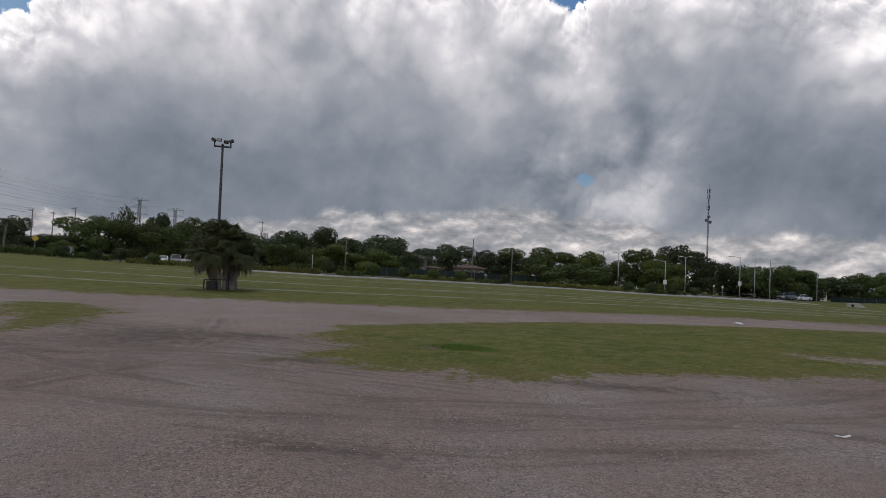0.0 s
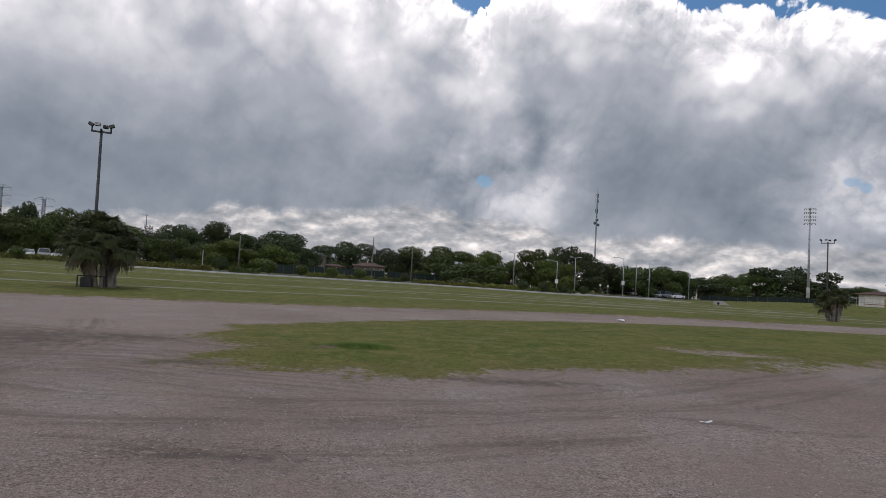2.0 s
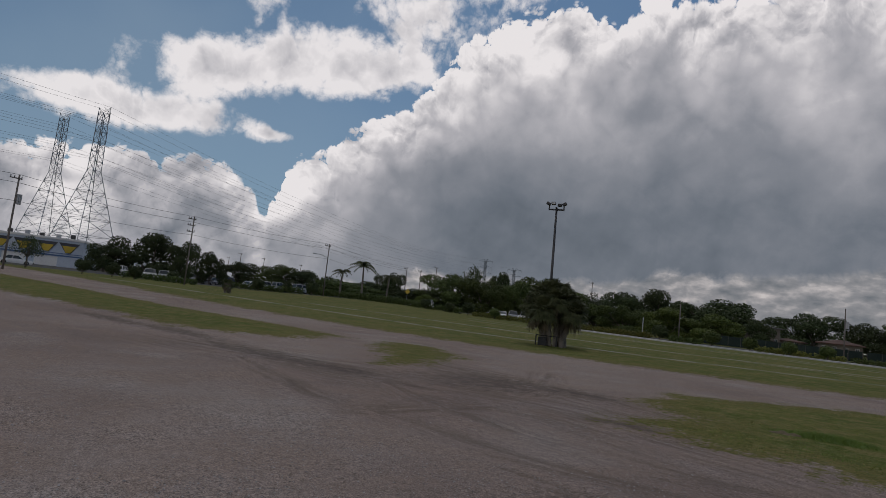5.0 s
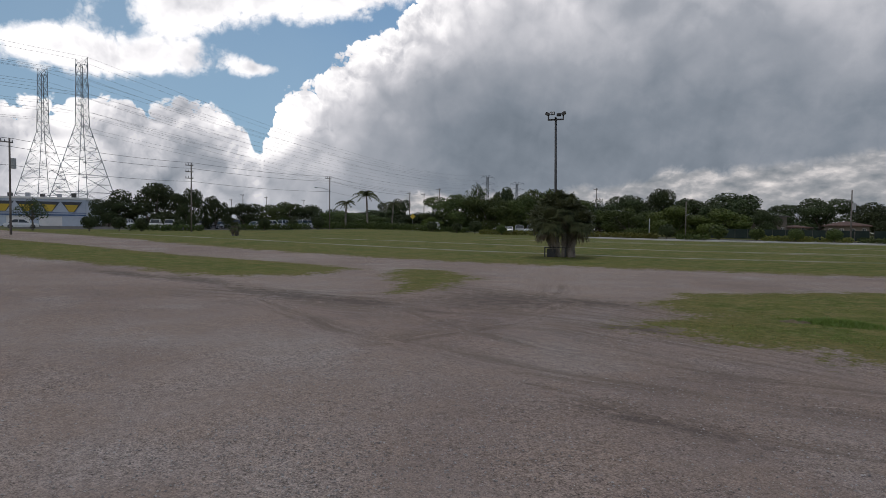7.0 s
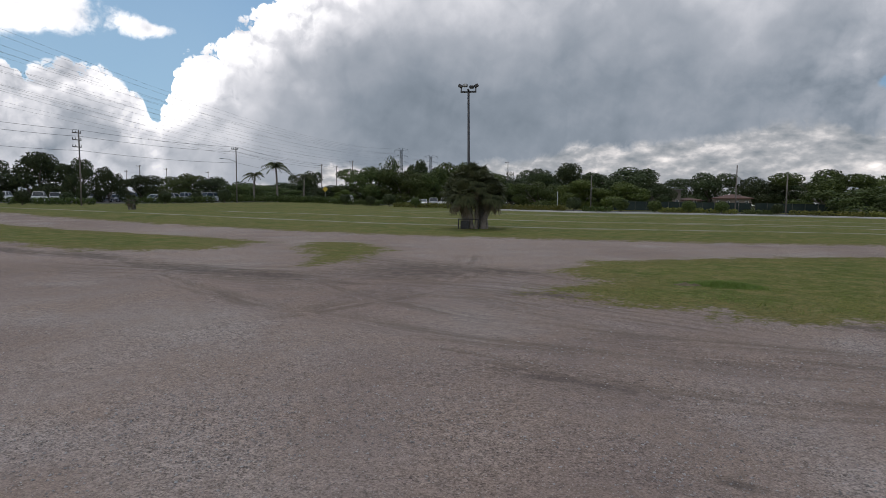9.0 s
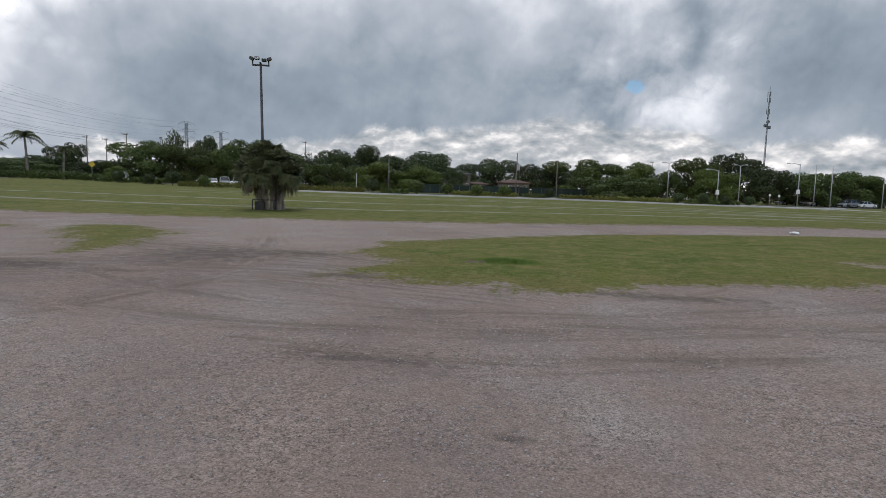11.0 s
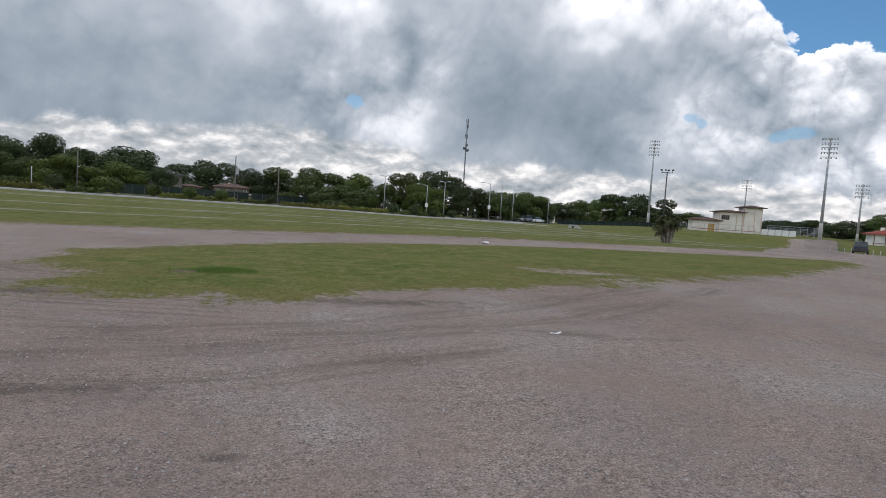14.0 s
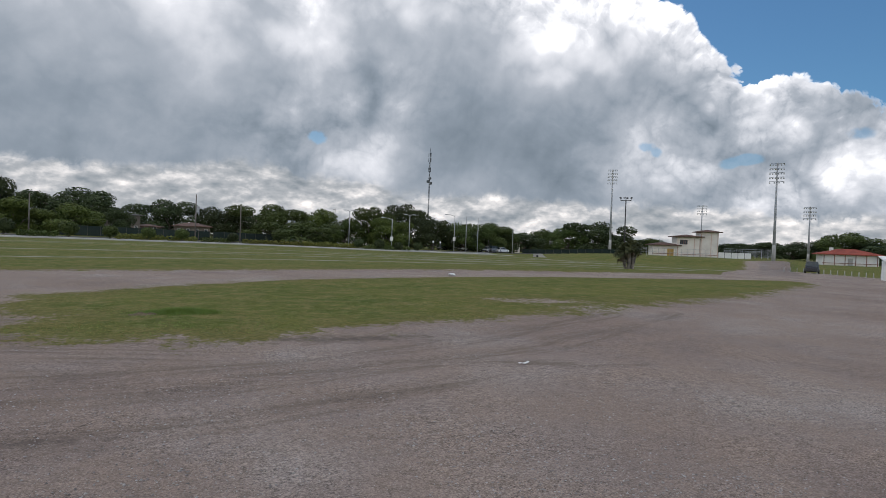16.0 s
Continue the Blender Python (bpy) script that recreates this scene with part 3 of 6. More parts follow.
def build_ground():
    radii = [0.0] + list(np.geomspace(0.8, 220, 470)) + list(np.geomspace(235, 4000, 26))
    fine = np.arange(-100, 86, 0.36)
    angles = np.radians(np.concatenate([fine, np.arange(90, 260, 5.0)]))
    nr, na = len(radii) - 1, len(angles)
    rr, aa = np.meshgrid(radii[1:], angles, indexing="ij")
    x, y = (rr * np.sin(aa)).ravel(), (rr * np.cos(aa)).ravel()
    r = rr.ravel()
    z = land(x, y)
    # grass: distance inside the islands and the field
    edge_y = np.interp(x, [p[0] for p in FIELD_EDGE], [p[1] for p in FIELD_EDGE])
    field = np.where(y > 0, (y - edge_y) * 0.85, -20)
    sd = np.maximum.reduce([inside(ISLE_MAIN, x, y) + 0.35, inside(ISLE_LEFT, x, y), inside(ISLE_SMALL, x, y), field, np.where(y < -30, 5.0, -20)])
    for (cx, cy), (rx, ry), depth in BARE:
        sd -= depth * np.exp(-((x - cx) / rx) ** 2 - ((y - cy) / ry) ** 2) * 1.5
    az = np.degrees(np.arctan2(x, y))
    sd = np.clip(sd, -4, 4)
    strip = np.zeros_like(x)
    for pts, w in STRIPS:
        d, _, _ = polyline_dist(pts, x, y)
        strip = np.maximum(strip, ramp01(w * 1.5, w * 0.5, d))
    kd, _, _ = polyline_dist(KERB, x, y)
    pave = ramp01(0.9, 0.6, kd)
    # streets beyond the field
    ky = np.interp(x, [-90, -72, -45, -23, -8, 8, 24, 42, 60, 110], [95, 84, 83, 78, 84, 89, 89, 99, 112, 150])
    asphalt = ramp01(13.0, 14.0, y - ky) * ramp01(24.0, 23.0, y - ky) * ramp01(34, 30, az) * ramp01(-66, -60, az)
    lot = ramp01(108, 110, r) * ramp01(170, 165, r) * (ramp01(-76, -73, az) * ramp01(-44, -47, az))
    ramp_road = ramp01(2.6, 2.2, np.abs(polyline_dist([(58, 48), (78, 65), (92, 77), (116, 97)], x, y)[0])) * ramp01(66, 74, r)
    asphalt = np.maximum.reduce([asphalt, lot, ramp_road * 0.25])
    sd = np.where((az > 46) & (az < 85) & (r > 50) & (r < 96) & (y < edge_y + 2), -3.0, sd)
    sd = np.where((az > 50.9) & (az < 100) & (r > 108.5 - 15 * (az - 50.6) / 6.6) & (r < 400), 4.0, sd)
    sd = np.where((az > 50.9) & (az < 80) & (r > 70) & (r < 107.5 - 15 * (az - 50.6) / 6.6), -4.0, sd)
    pave = np.maximum(pave, ramp01(2.2, 1.8, polyline_dist([(30, 112), (37, 101), (48, 97)], x, y)[0]))
    track, along, across = np.zeros_like(x), np.zeros_like(x), np.zeros_like(x)
    for pts, w in TRACKS:
        d, al, sdv = polyline_dist(pts, x, y)
        k = ramp01(w * 1.5, w * 0.3, d)
        along, across = np.where(k > track, al, along), np.where(k > track, sdv, across)
        track = np.maximum(track, k)
    damp = np.zeros_like(x)
    for (cx, cy), (rx, ry) in DAMP:
        damp = np.maximum(damp, np.exp(-((x - cx) / rx) ** 2 - ((y - cy) / ry) ** 2))
    rough = np.array([noise.noise((px * 0.8, py * 0.8, 0)) for px, py in zip(x, y)]) if len(x) < 400000 else np.zeros_like(x)
    z = z + rough * 0.018 * ramp01(60, 20, r) + 0.03 * ramp01(-0.2, 0.5, sd) * (r < 60) - 0.012 * track * (r < 40) + 0.08 * pave
    verts = np.concatenate([[[0, 0, 0]], np.stack([x, y, z], 1)])
    i = np.arange(nr - 1)[:, None] * na
    j = np.arange(na)[None, :]
    jn = (j + 1) % na
    quads = np.stack([i + j, i + na + j, i + na + jn, i + jn], -1).reshape(-1, 4)[:, ::-1] + 1
    fan = [(0, 1 + (k + 1) % na, 1 + k) for k in range(na)]
    me = bpy.data.meshes.new("ground")
    me.vertices.add(len(verts))
    me.vertices.foreach_set("co", verts.ravel().astype(np.float32))
    loops = np.concatenate([quads.ravel(), np.array(fan).ravel()])
    me.loops.add(len(loops))
    me.loops.foreach_set("vertex_index", loops.astype(np.int32))
    npoly = len(quads) + len(fan)
    me.polygons.add(npoly)
    starts = np.concatenate([np.arange(len(quads)) * 4, len(quads) * 4 + np.arange(len(fan)) * 3])
    me.polygons.foreach_set("loop_start", starts.astype(np.int32))
    me.update(calc_edges=True)
    me.validate()
    for name, v in (("grass", sd), ("strip", strip), ("pave", pave), ("asphalt", asphalt), ("track", track), ("along", along), ("across", across), ("damp", damp)):
        at = me.attributes.new(name, "FLOAT", "POINT")
        at.data.foreach_set("value", np.concatenate([[v[0]], v]).astype(np.float32))
    me.polygons.foreach_set("use_smooth", [True] * len(me.polygons))
    me.materials.append(M_GROUND)
    ob = new("ground", me)
    tagged(ob, "grey gravel lot with worn grass islands and a mown field", "ground", kind="structure")


build_ground()


def build_kerb():
    """A raised concrete kerb along the far edge of the field."""
    bm = bmesh.new()
    pts = []
    for (x0, y0), (x1, y1) in zip(KERB[:-1], KERB[1:]):
        k = max(2, int(math.hypot(x1 - x0, y1 - y0) / 3))
        pts += [(x0 + (x1 - x0) * i / k, y0 + (y1 - y0) * i / k) for i in range(k)]
    rows = []
    for i, (x, y) in enumerate(pts):
        xa, ya = pts[max(i - 1, 0)]
        xb, yb = pts[min(i + 1, len(pts) - 1)]
        q = Vector((yb - ya, xa - xb, 0)).normalized()
        z = float(land(x, y))
        c = Vector((x, y, z))
        rows.append([bm.verts.new(p) for p in (c + q * 0.55 - Vector((0, 0, 0.1)), c + q * 0.5 + Vector((0, 0, 0.17)), c - q * 0.5 + Vector((0, 0, 0.2)), c - q * 0.55 - Vector((0, 0, 0.1)))])
    for a, b in zip(rows[:-1], rows[1:]):
        for i in range(3):
            bm.faces.new((a[i], b[i], b[i + 1], a[i + 1]))
    bmesh.ops.recalc_face_normals(bm, faces=bm.faces)
    ob = new("kerb", mesh_of("kerb", bm, M_CONC))
    tagged(ob, "pale concrete kerb along the far edge of the field", "kerb", kind="structure")


build_kerb()

# ---------------------------------------------------------------- trees


def leaf_cloud(rng, lobes, count, size, flat=0.0):
    """Leaf sprays, two crossed small quads each, set through the outer shell of a crown made of lobes (x, y, z, rx, ry, rz)."""
    lob = np.array(lobes)
    vol = lob[:, 3] * lob[:, 4] + lob[:, 4] * lob[:, 5]
    pick = rng.choice(len(lob), count, p=vol / vol.sum())
    d = rng.normal(size=(count, 3))
    d /= np.linalg.norm(d, axis=1)[:, None]
    rad = 0.55 + 0.5 * rng.random(count) ** 0.6
    c = lob[pick, :3] + d * lob[pick, 3:] * rad[:, None]
    u = rng.normal(size=(count, 3))
    u /= np.linalg.norm(u, axis=1)[:, None]
    nrm = d + rng.normal(size=(count, 3)) * 0.55
    nrm /= np.linalg.norm(nrm, axis=1)[:, None]
    u = np.cross(nrm, u)
    u /= np.linalg.norm(u, axis=1)[:, None] + 1e-9
    v = np.cross(nrm, u)
    s = size * (0.55 + 0.9 * rng.random(count))[:, None]
    mid = c + nrm * s * 0.25
    verts = np.stack([c - u * s, c - v * s * 0.5 + u * s * 0.1, c + u * s, c + v * s * 0.55, mid], 1).reshape(-1, 3)
    b = np.arange(count)[:, None] * 5
    faces = np.concatenate([b + [0, 1, 4], b + [1, 2, 4], b + [2, 3, 4], b + [3, 0, 4]])
    return verts, faces


def limb(bm, p0, p1, r0, r1, rng, bends=3):
    p0, p1 = Vector(p0), Vector(p1)
    prev, pr = p0, r0
    for k in range(1, bends + 1):
        f = k / bends
        q = p0.lerp(p1, f) + Vector(rng.normal(size=3) * (p1 - p0).length * 0.05 * (k < bends))
        r = r0 + (r1 - r0) * f
        rod(bm, prev, q, pr, r, 6)
        prev, pr = q, r


def make_tree(name, seed, width, height, mat, label, kind="oak", leaves=7600, leaf=0.235, clear=-0.06):
    """A broad tree of the given size; its crown is many leaf sprays over a handful of lobes."""
    rng = np.random.default_rng(seed)
    root = empty(name, (0, 0, 0))
    bm = bmesh.new()
    h0 = height * max(clear + 0.1, 0.14)
    tr = 0.035 * height
    limb(bm, (0, 0, -0.2), (rng.normal() * 0.15, rng.normal() * 0.15, h0), tr, tr * 0.75, rng)
    lobes = []
    k = 9 if kind == "oak" else 7
    for i in range(k):
        a = 2 * math.pi * i / k + rng.random() * 0.7
        f = 0.25 + 0.3 * rng.random()
        zc = height * (clear + 0.24 + (0.58 - clear) * ((i * 0.618) % 1.0))
        if kind == "thin":
            f *= 0.7
        rx = width * (0.17 + 0.10 * rng.random())
        rz = height * (0.12 + 0.09 * rng.random())
        zc = min(zc, height - rz * 1.03)
        lobes.append((math.cos(a) * f * width, math.sin(a) * f * width, zc, rx, rx, rz))
    lobes.append((0, 0, height * 0.60, width * 0.27, width * 0.27, height * 0.30))
    lobes.append((rng.normal() * width * 0.08, 0, height * 0.80, width * 0.2, width * 0.2, height * 0.195))
    for lx, ly, lz, *_ in lobes:
        limb(bm, (0, 0, h0 * 0.9), (lx * 0.85, ly * 0.85, lz * 0.95), tr * 0.5, tr * 0.12, rng)
    part("trunk", bm, M_BARK, root, "", True)
    v, f = leaf_cloud(rng, lobes, leaves, leaf)
    crown = new("crown", raw_mesh("crown", v, f, mat))
    crown.parent = root
    tagged(root, label, "tree")
    return root


TREE_KINDS = {}


def tree_kind(key, *args, **kw):
    TREE_KINDS[key] = make_tree("tree", *args, **kw)
    return TREE_KINDS[key]


tree_kind("oak", 11, 10, 9, M_OAK, "broad green oak tree with a dense rounded crown")
tree_kind("oak2", 12, 10, 9, M_OAK, "spreading green oak tree with an uneven crown")
tree_kind("dark", 13, 10, 9, M_DARK, "dark green live oak with a dense domed crown")
tree_kind("dark2", 14, 10, 9, M_DARK, "dark old oak with a ragged outline")
tree_kind("bright", 15, 10, 9, M_BRIGHT, "light green shade tree with a full low crown", clear=-0.12)
tree_kind("low", 16, 10, 9, M_OAK, "low bushy green tree at the edge of the field", clear=-0.14)
tree_kind("thin", 17, 10, 9, M_DARK, "tall thin tree with sparse open foliage", "thin", 1300, 0.24, 0.25)
tree_kind("far", 18, 10, 9, M_DARK, "far dark tree standing in the wood behind the stadium", leaves=4200, leaf=0.33, clear=-0.14)
USED = set()


def plant(key, az, d, width, height):
    """Stand a tree of that kind at its place; the first use takes the model itself."""
    x, y, z = spot(az, d)
    src = TREE_KINDS[key]
    m = pose(x, y, z, 0, 0, (az * 37 + d * 11) % 360)
    sc = Matrix.Diagonal((width / 10, width / 10, height / 9, 1))
    if key not in USED:
        USED.add(key)
        src.matrix_basis = m @ sc
        ob = src
    else:
        ob = copy_thing(src, m)
        ob.matrix_basis = m @ sc
    ob["group"] = "trees behind the field"
    return ob


# azimuth, angle of the top above the eye, angular width, distance, kind
TREES = [
    (-72.7, 2.2, 2.0, 95, "thin"), (-67.3, 2.3, 2.6, 150, "dark"), (-64.1, 3.7, 4.0, 150, "dark2"), (-61.0, 3.4, 1.9, 118, "dark"), (-58.9, 2.8, 1.6, 118, "dark2"), (-56.3, 2.2, 2.8, 160, "dark"),
    (-53.2, 2.4, 3.0, 150, "low"), (-50.2, 2.2, 3.2, 150, "dark2"), (-47.5, 1.7, 3.0, 140, "low"), (-44.0, 1.8, 4.0, 150, "dark"), (-42.3, 2.9, 2.2, 150, "dark2"), (-38.9, 1.2, 1.6, 130, "bright"),
    (-36.2, 3.4, 4.2, 140, "oak"), (-34.4, 4.5, 2.4, 160, "thin"), (-32.9, 3.2, 3.6, 135, "oak2"), (-31.4, 4.1, 2.4, 150, "dark2"), (-29.6, 3.4, 3.6, 135, "oak"),
    (-27.6, 3.9, 3.2, 150, "oak2"), (-25.2, 3.2, 3.6, 135, "oak"), (-22.7, 3.1, 2.2, 160, "thin"), (-20.4, 3.3, 3.0, 150, "dark"), (-20.0, 2.1, 3.0, 125, "low"), (-17.7, 3.8, 3.0, 155, "dark2"), (-22.6, 2.2, 3.0, 140, "dark"),
    (-16.4, 2.3, 3.8, 118, "bright"), (-15.0, 2.8, 2.4, 150, "dark"), (-12.2, 3.4, 5.0, 145, "dark2"), (-12.0, 2.1, 3.8, 118, "bright"), (-10.3, 2.3, 2.2, 150, "dark"), (-7.2, 2.0, 1.4, 165, "thin"),
    (-5.0, 2.8, 4.0, 150, "dark"), (-0.9, 2.4, 3.4, 150, "dark2"), (1.3, 2.3, 2.4, 150, "dark"), (4.0, 2.9, 4.6, 135, "oak"), (6.4, 1.5, 4.6, 112, "low"), (7.9, 2.7, 3.2, 138, "bright"), (10.7, 2.0, 2.8, 140, "oak2"),
    (13.5, 3.1, 3.0, 140, "oak"), (16.3, 3.5, 3.4, 155, "dark"), (19.2, 2.4, 3.4, 145, "dark2"), (15.0, 2.2, 3.2, 130, "bright"), (22.2, 1.9, 3.6, 150, "oak2"), (24.9, 2.0, 3.4, 160, "oak"), (26.3, 1.5, 2.4, 165, "dark"),
    (-8.95, 1.9, 2.2, 126, "dark"), (-46.0, 1.5, 3.6, 135, "low"), (-40.4, 1.6, 3.0, 140, "dark2"), (-38.2, 1.7, 2.6, 140, "low"),
    (28.2, 1.2, 2.8, 190, "far"), (30.3, 1.55, 2.8, 195, "oak2"), (32.4, 1.9, 2.6, 195, "oak"), (35.0, 2.4, 4.0, 195, "far"), (37.4, 1.3, 2.6, 210, "far"), (39.8, 1.0, 2.6, 230, "oak2"),
    (46.3, 0.75, 3.0, 240, "far"), (48.5, 0.9, 3.0, 240, "far"), (51.2, 1.05, 3.2, 235, "far"), (53.6, 1.2, 2.6, 230, "dark"), (55.2, 1.9, 3.4, 215, "oak"), (58.2, 1.4, 4.0, 210, "far"), (61.5, 1.7, 4.0, 190, "far"),
]


def plant_all():
    for az, el, w, d, key in TREES:
        top = 1.62 + d * math.tan(radians(el))
        _, _, z = spot(az, d)
        plant(key, az, d, d * radians(w) * 1.25, (top - z) * 1.03)


plant_all()

# ---------------------------------------------------------------- palms


def fan_leaf(bm, base, direction, length, spread, rng, blades=11, droop=0.5):
    """A fan palm leaf: a stalk that carries a fan of narrow folded blades."""
    d = Vector(direction).normalized()
    side = d.cross(Vector((0, 0, 1)))
    side = side.normalized() if side.length > 1e-3 else Vector((1, 0, 0))
    up = side.cross(d).normalized()
    hub = Vector(base) + d * length * 0.5 - Vector((0, 0, 1)) * droop * length * 0.08
    w = 0.012
    v = [bm.verts.new(p) for p in (Vector(base) - side * w, Vector(base) + side * w, hub + side * w, hub - side * w)]
    bm.faces.new(v)
    for i in range(blades):
        a = (i / (blades - 1) - 0.5) * spread
        q = d * math.cos(a) + side * math.sin(a)
        ln = length * (0.62 - 0.18 * abs(i / (blades - 1) - 0.5) * 2) * (0.85 + 0.3 * rng.random())
        s2 = q.cross(up).normalized() * length * 0.032
        m1 = hub + q * ln * 0.55 + up * 0.03
        tip = hub + q * ln - Vector((0, 0, 1)) * ln * (0.12 + droop * 0.45 * rng.random())
        vs = [bm.verts.new(p) for p in (hub, m1 - s2, tip, m1 + s2)]
        bm.faces.new(vs)


def cabbage_palm_clump(x, y, width, height, stems, seed, label, fronds=34, rise=1.0):
    """A tight clump of fan palms: leaning rough trunks, dense green heads, a skirt of hanging dead leaves."""
    rng = np.random.default_rng(seed)
    z = float(land(x, y))
    root = empty("palm_clump", (x, y, z))
    green, dead = bmesh.new(), bmesh.new()
    for k in range(stems):
        a = 2 * math.pi * k / stems + rng.random() * 0.8
        bx, by = math.cos(a) * width * 0.13, math.sin(a) * width * 0.13
        ring = ((k * 0.618) % 1.0) ** 0.7
        r1 = width * (0.04 + 0.32 * ring)
        hz = height * (0.80 - 0.30 * ring ** 2 + 0.05 * rng.normal()) * rise
        tx, ty = math.cos(a) * r1, math.sin(a) * r1
        bm = bmesh.new()
        n = 8
        for i in range(n):
            f0, f1 = i / n, (i + 1) / n
            p0 = Vector((bx + (tx - bx) * f0 ** 1.4, by + (ty - by) * f0 ** 1.4, hz * f0 - 0.05))
            p1 = Vector((bx + (tx - bx) * f1 ** 1.4, by + (ty - by) * f1 ** 1.4, hz * f1))
            rod(bm, p0, p1, 0.125 + 0.025 * (i % 2), 0.12 + 0.025 * ((i + 1) % 2), 9)
        for i in range(26):          # old leaf bases
            f = 0.25 + 0.75 * rng.random()
            c = Vector((bx + (tx - bx) * f ** 1.4, by + (ty - by) * f ** 1.4, hz * f))
            b = rng.random() * 6.28
            o = Vector((math.cos(b), math.sin(b), 0.9)) * 0.2
            rod(bm, c + Vector((math.cos(b), math.sin(b), 0)) * 0.14, c + o, 0.035, 0.015, 4)
        part("trunk", bm, M_PTRUNK, root)
        head = Vector((tx, ty, hz))
        for i in range(fronds):
            b, e = rng.random() * 6.28, math.asin(-0.6 + 1.58 * rng.random())
            d = (math.cos(b) * math.cos(e), math.sin(b) * math.cos(e), math.sin(e))
            ln = height * 0.235 * (0.75 + 0.5 * rng.random())
            fan_leaf(green, head, d, ln, 2.3, rng, 11, 0.5 + 0.5 * (e < 0.3))
        for i in range(fronds // 7):
            b, e = rng.random() * 6.28, -0.5 - 0.9 * rng.random()
            d = (math.cos(b) * math.cos(e), math.sin(b) * math.cos(e), math.sin(e))
            fan_leaf(dead, head - Vector((0, 0, 0.15)), d, height * 0.24 * (0.8 + 0.5 * rng.random()), 1.2, rng, 7, 1.0)
    part("crown", green, M_PALM, root)
    part("dead_leaves", dead, M_DEAD, root, "brown hanging dead palm leaves")
    tagged(root, label, "palm", "palm clumps in the field")
    return root


P1 = spot(-26.0, 35.6)
P2 = spot(38.0, 62.6)
cabbage_palm_clump(P1[0], P1[1], 4.7, 3.65, 12, 3, "dense clump of cabbage palms around a light pole", 110)
cabbage_palm_clump(P2[0], P2[1], 3.0, 3.0, 7, 4, "small clump of cabbage palms beside the gravel road", 64)
P3 = spot(-57.2, 70)
cabbage_palm_clump(P3[0], P3[1], 1.9, 2.5, 3, 6, "low young cabbage palm standing alone in the grass", 40, 0.5)


def low_rail(x, y, rz):
    """A small black box frame and rail at the foot of the clump."""
    z = float(land(x, y))
    root = empty("tree_guard", (x, y, z), rz)
    for sx in (-0.62, 0.55):
        part("post", box(bmesh.new(), (0.07, 0.07, 0.62), (sx, 0, 0.31), 0, 0.01), M_BLACK, root)
    part("rail", box(bmesh.new(), (1.24, 0.05, 0.06), (-0.035, 0, 0.6), 0, 0.01), M_BLACK, root)
    part("panel", box(bmesh.new(), (0.5, 0.3, 0.5), (-0.25, 0.1, 0.27), 0, 0.03), M_BLACK, root, "dark utility box panel")
    tagged(root, "low black metal guard rail at the foot of palms", "guard rail")


low_rail(P1[0] - 0.05, P1[1] - 0.95, 27)


def feather_palm(az, d, top, seed, lean):
    """A tall feather palm with arching fronds."""
    rng = np.random.default_rng(seed)
    x, y, z = spot(az, d)
    h = top - z
    root = empty("feather_palm", (x, y, z))
    bm = bmesh.new()
    hz = h * 0.78
    n = 10
    for i in range(n):
        f0, f1 = i / n, (i + 1) / n
        rod(bm, (lean * f0 * f0, 0, hz * f0 - 0.05), (lean * f1 * f1, 0, hz * f1), 0.22 - 0.07 * f0 + 0.015 * (i % 2), 0.22 - 0.07 * f1, 8)
    part("trunk", bm, M_PTRUNK, root)
    bm = bmesh.new()
    head = Vector((lean, 0, hz))
    for i in range(26):
        b = i * 2.4 + rng.random() * 0.4
        e = 0.1 + 1.25 * rng.random()
        ln = h * 0.30 * (0.85 + 0.3 * rng.random())
        flat = Vector((math.cos(b), math.sin(b), 0))
        side = Vector((-math.sin(b), math.cos(b), 0))
        prev = head
        for k in range(1, 9):
            f = k / 8
            p = head + flat * ln * (f * math.cos(e) + 0.25 * f * f) + Vector((0, 0, 1)) * ln * (math.sin(e) * f - 0.72 * f * f)
            for s in (-1, 1):
                tip = p + side * s * ln * 0.17 * (1.1 - 0.7 * f) - Vector((0, 0, ln * 0.14)) + flat * ln * 0.04
                vs = [bm.verts.new(q) for q in (prev, p, tip)]
                bm.faces.new(vs)
            prev = p
    part("crown", bm, M_PALM, root)
    tagged(root, "tall feather palm with arching fronds behind the hedge", "palm", "feather palms by the road")


feather_palm(-47.1, 120, 1.62 + 120 * math.tan(radians(3.15)), 1, 0.3)
feather_palm(-45.0, 120, 1.62 + 120 * math.tan(radians(4.2)), 2, -0.3)
feather_palm(-42.6, 135, 1.62 + 135 * math.tan(radians(3.1)), 3, 0.4)


# ---------------------------------------------------------------- bushes and hedges


def bush_mesh(name, seed, mat, rx, rz, zc, count, leaf):
    rng = np.random.default_rng(seed)
    lobes = [(0, 0, zc, rx, rx, rz)] + [(math.cos(a) * rx * 0.4, math.sin(a) * rx * 0.4, zc + rz * 0.25 * rng.normal(), rx * 0.62, rx * 0.62, rz * 0.66) for a in rng.random(5) * 6.28]
    v, f = leaf_cloud(rng, lobes, count, leaf)
    return raw_mesh(name, v, f, mat)


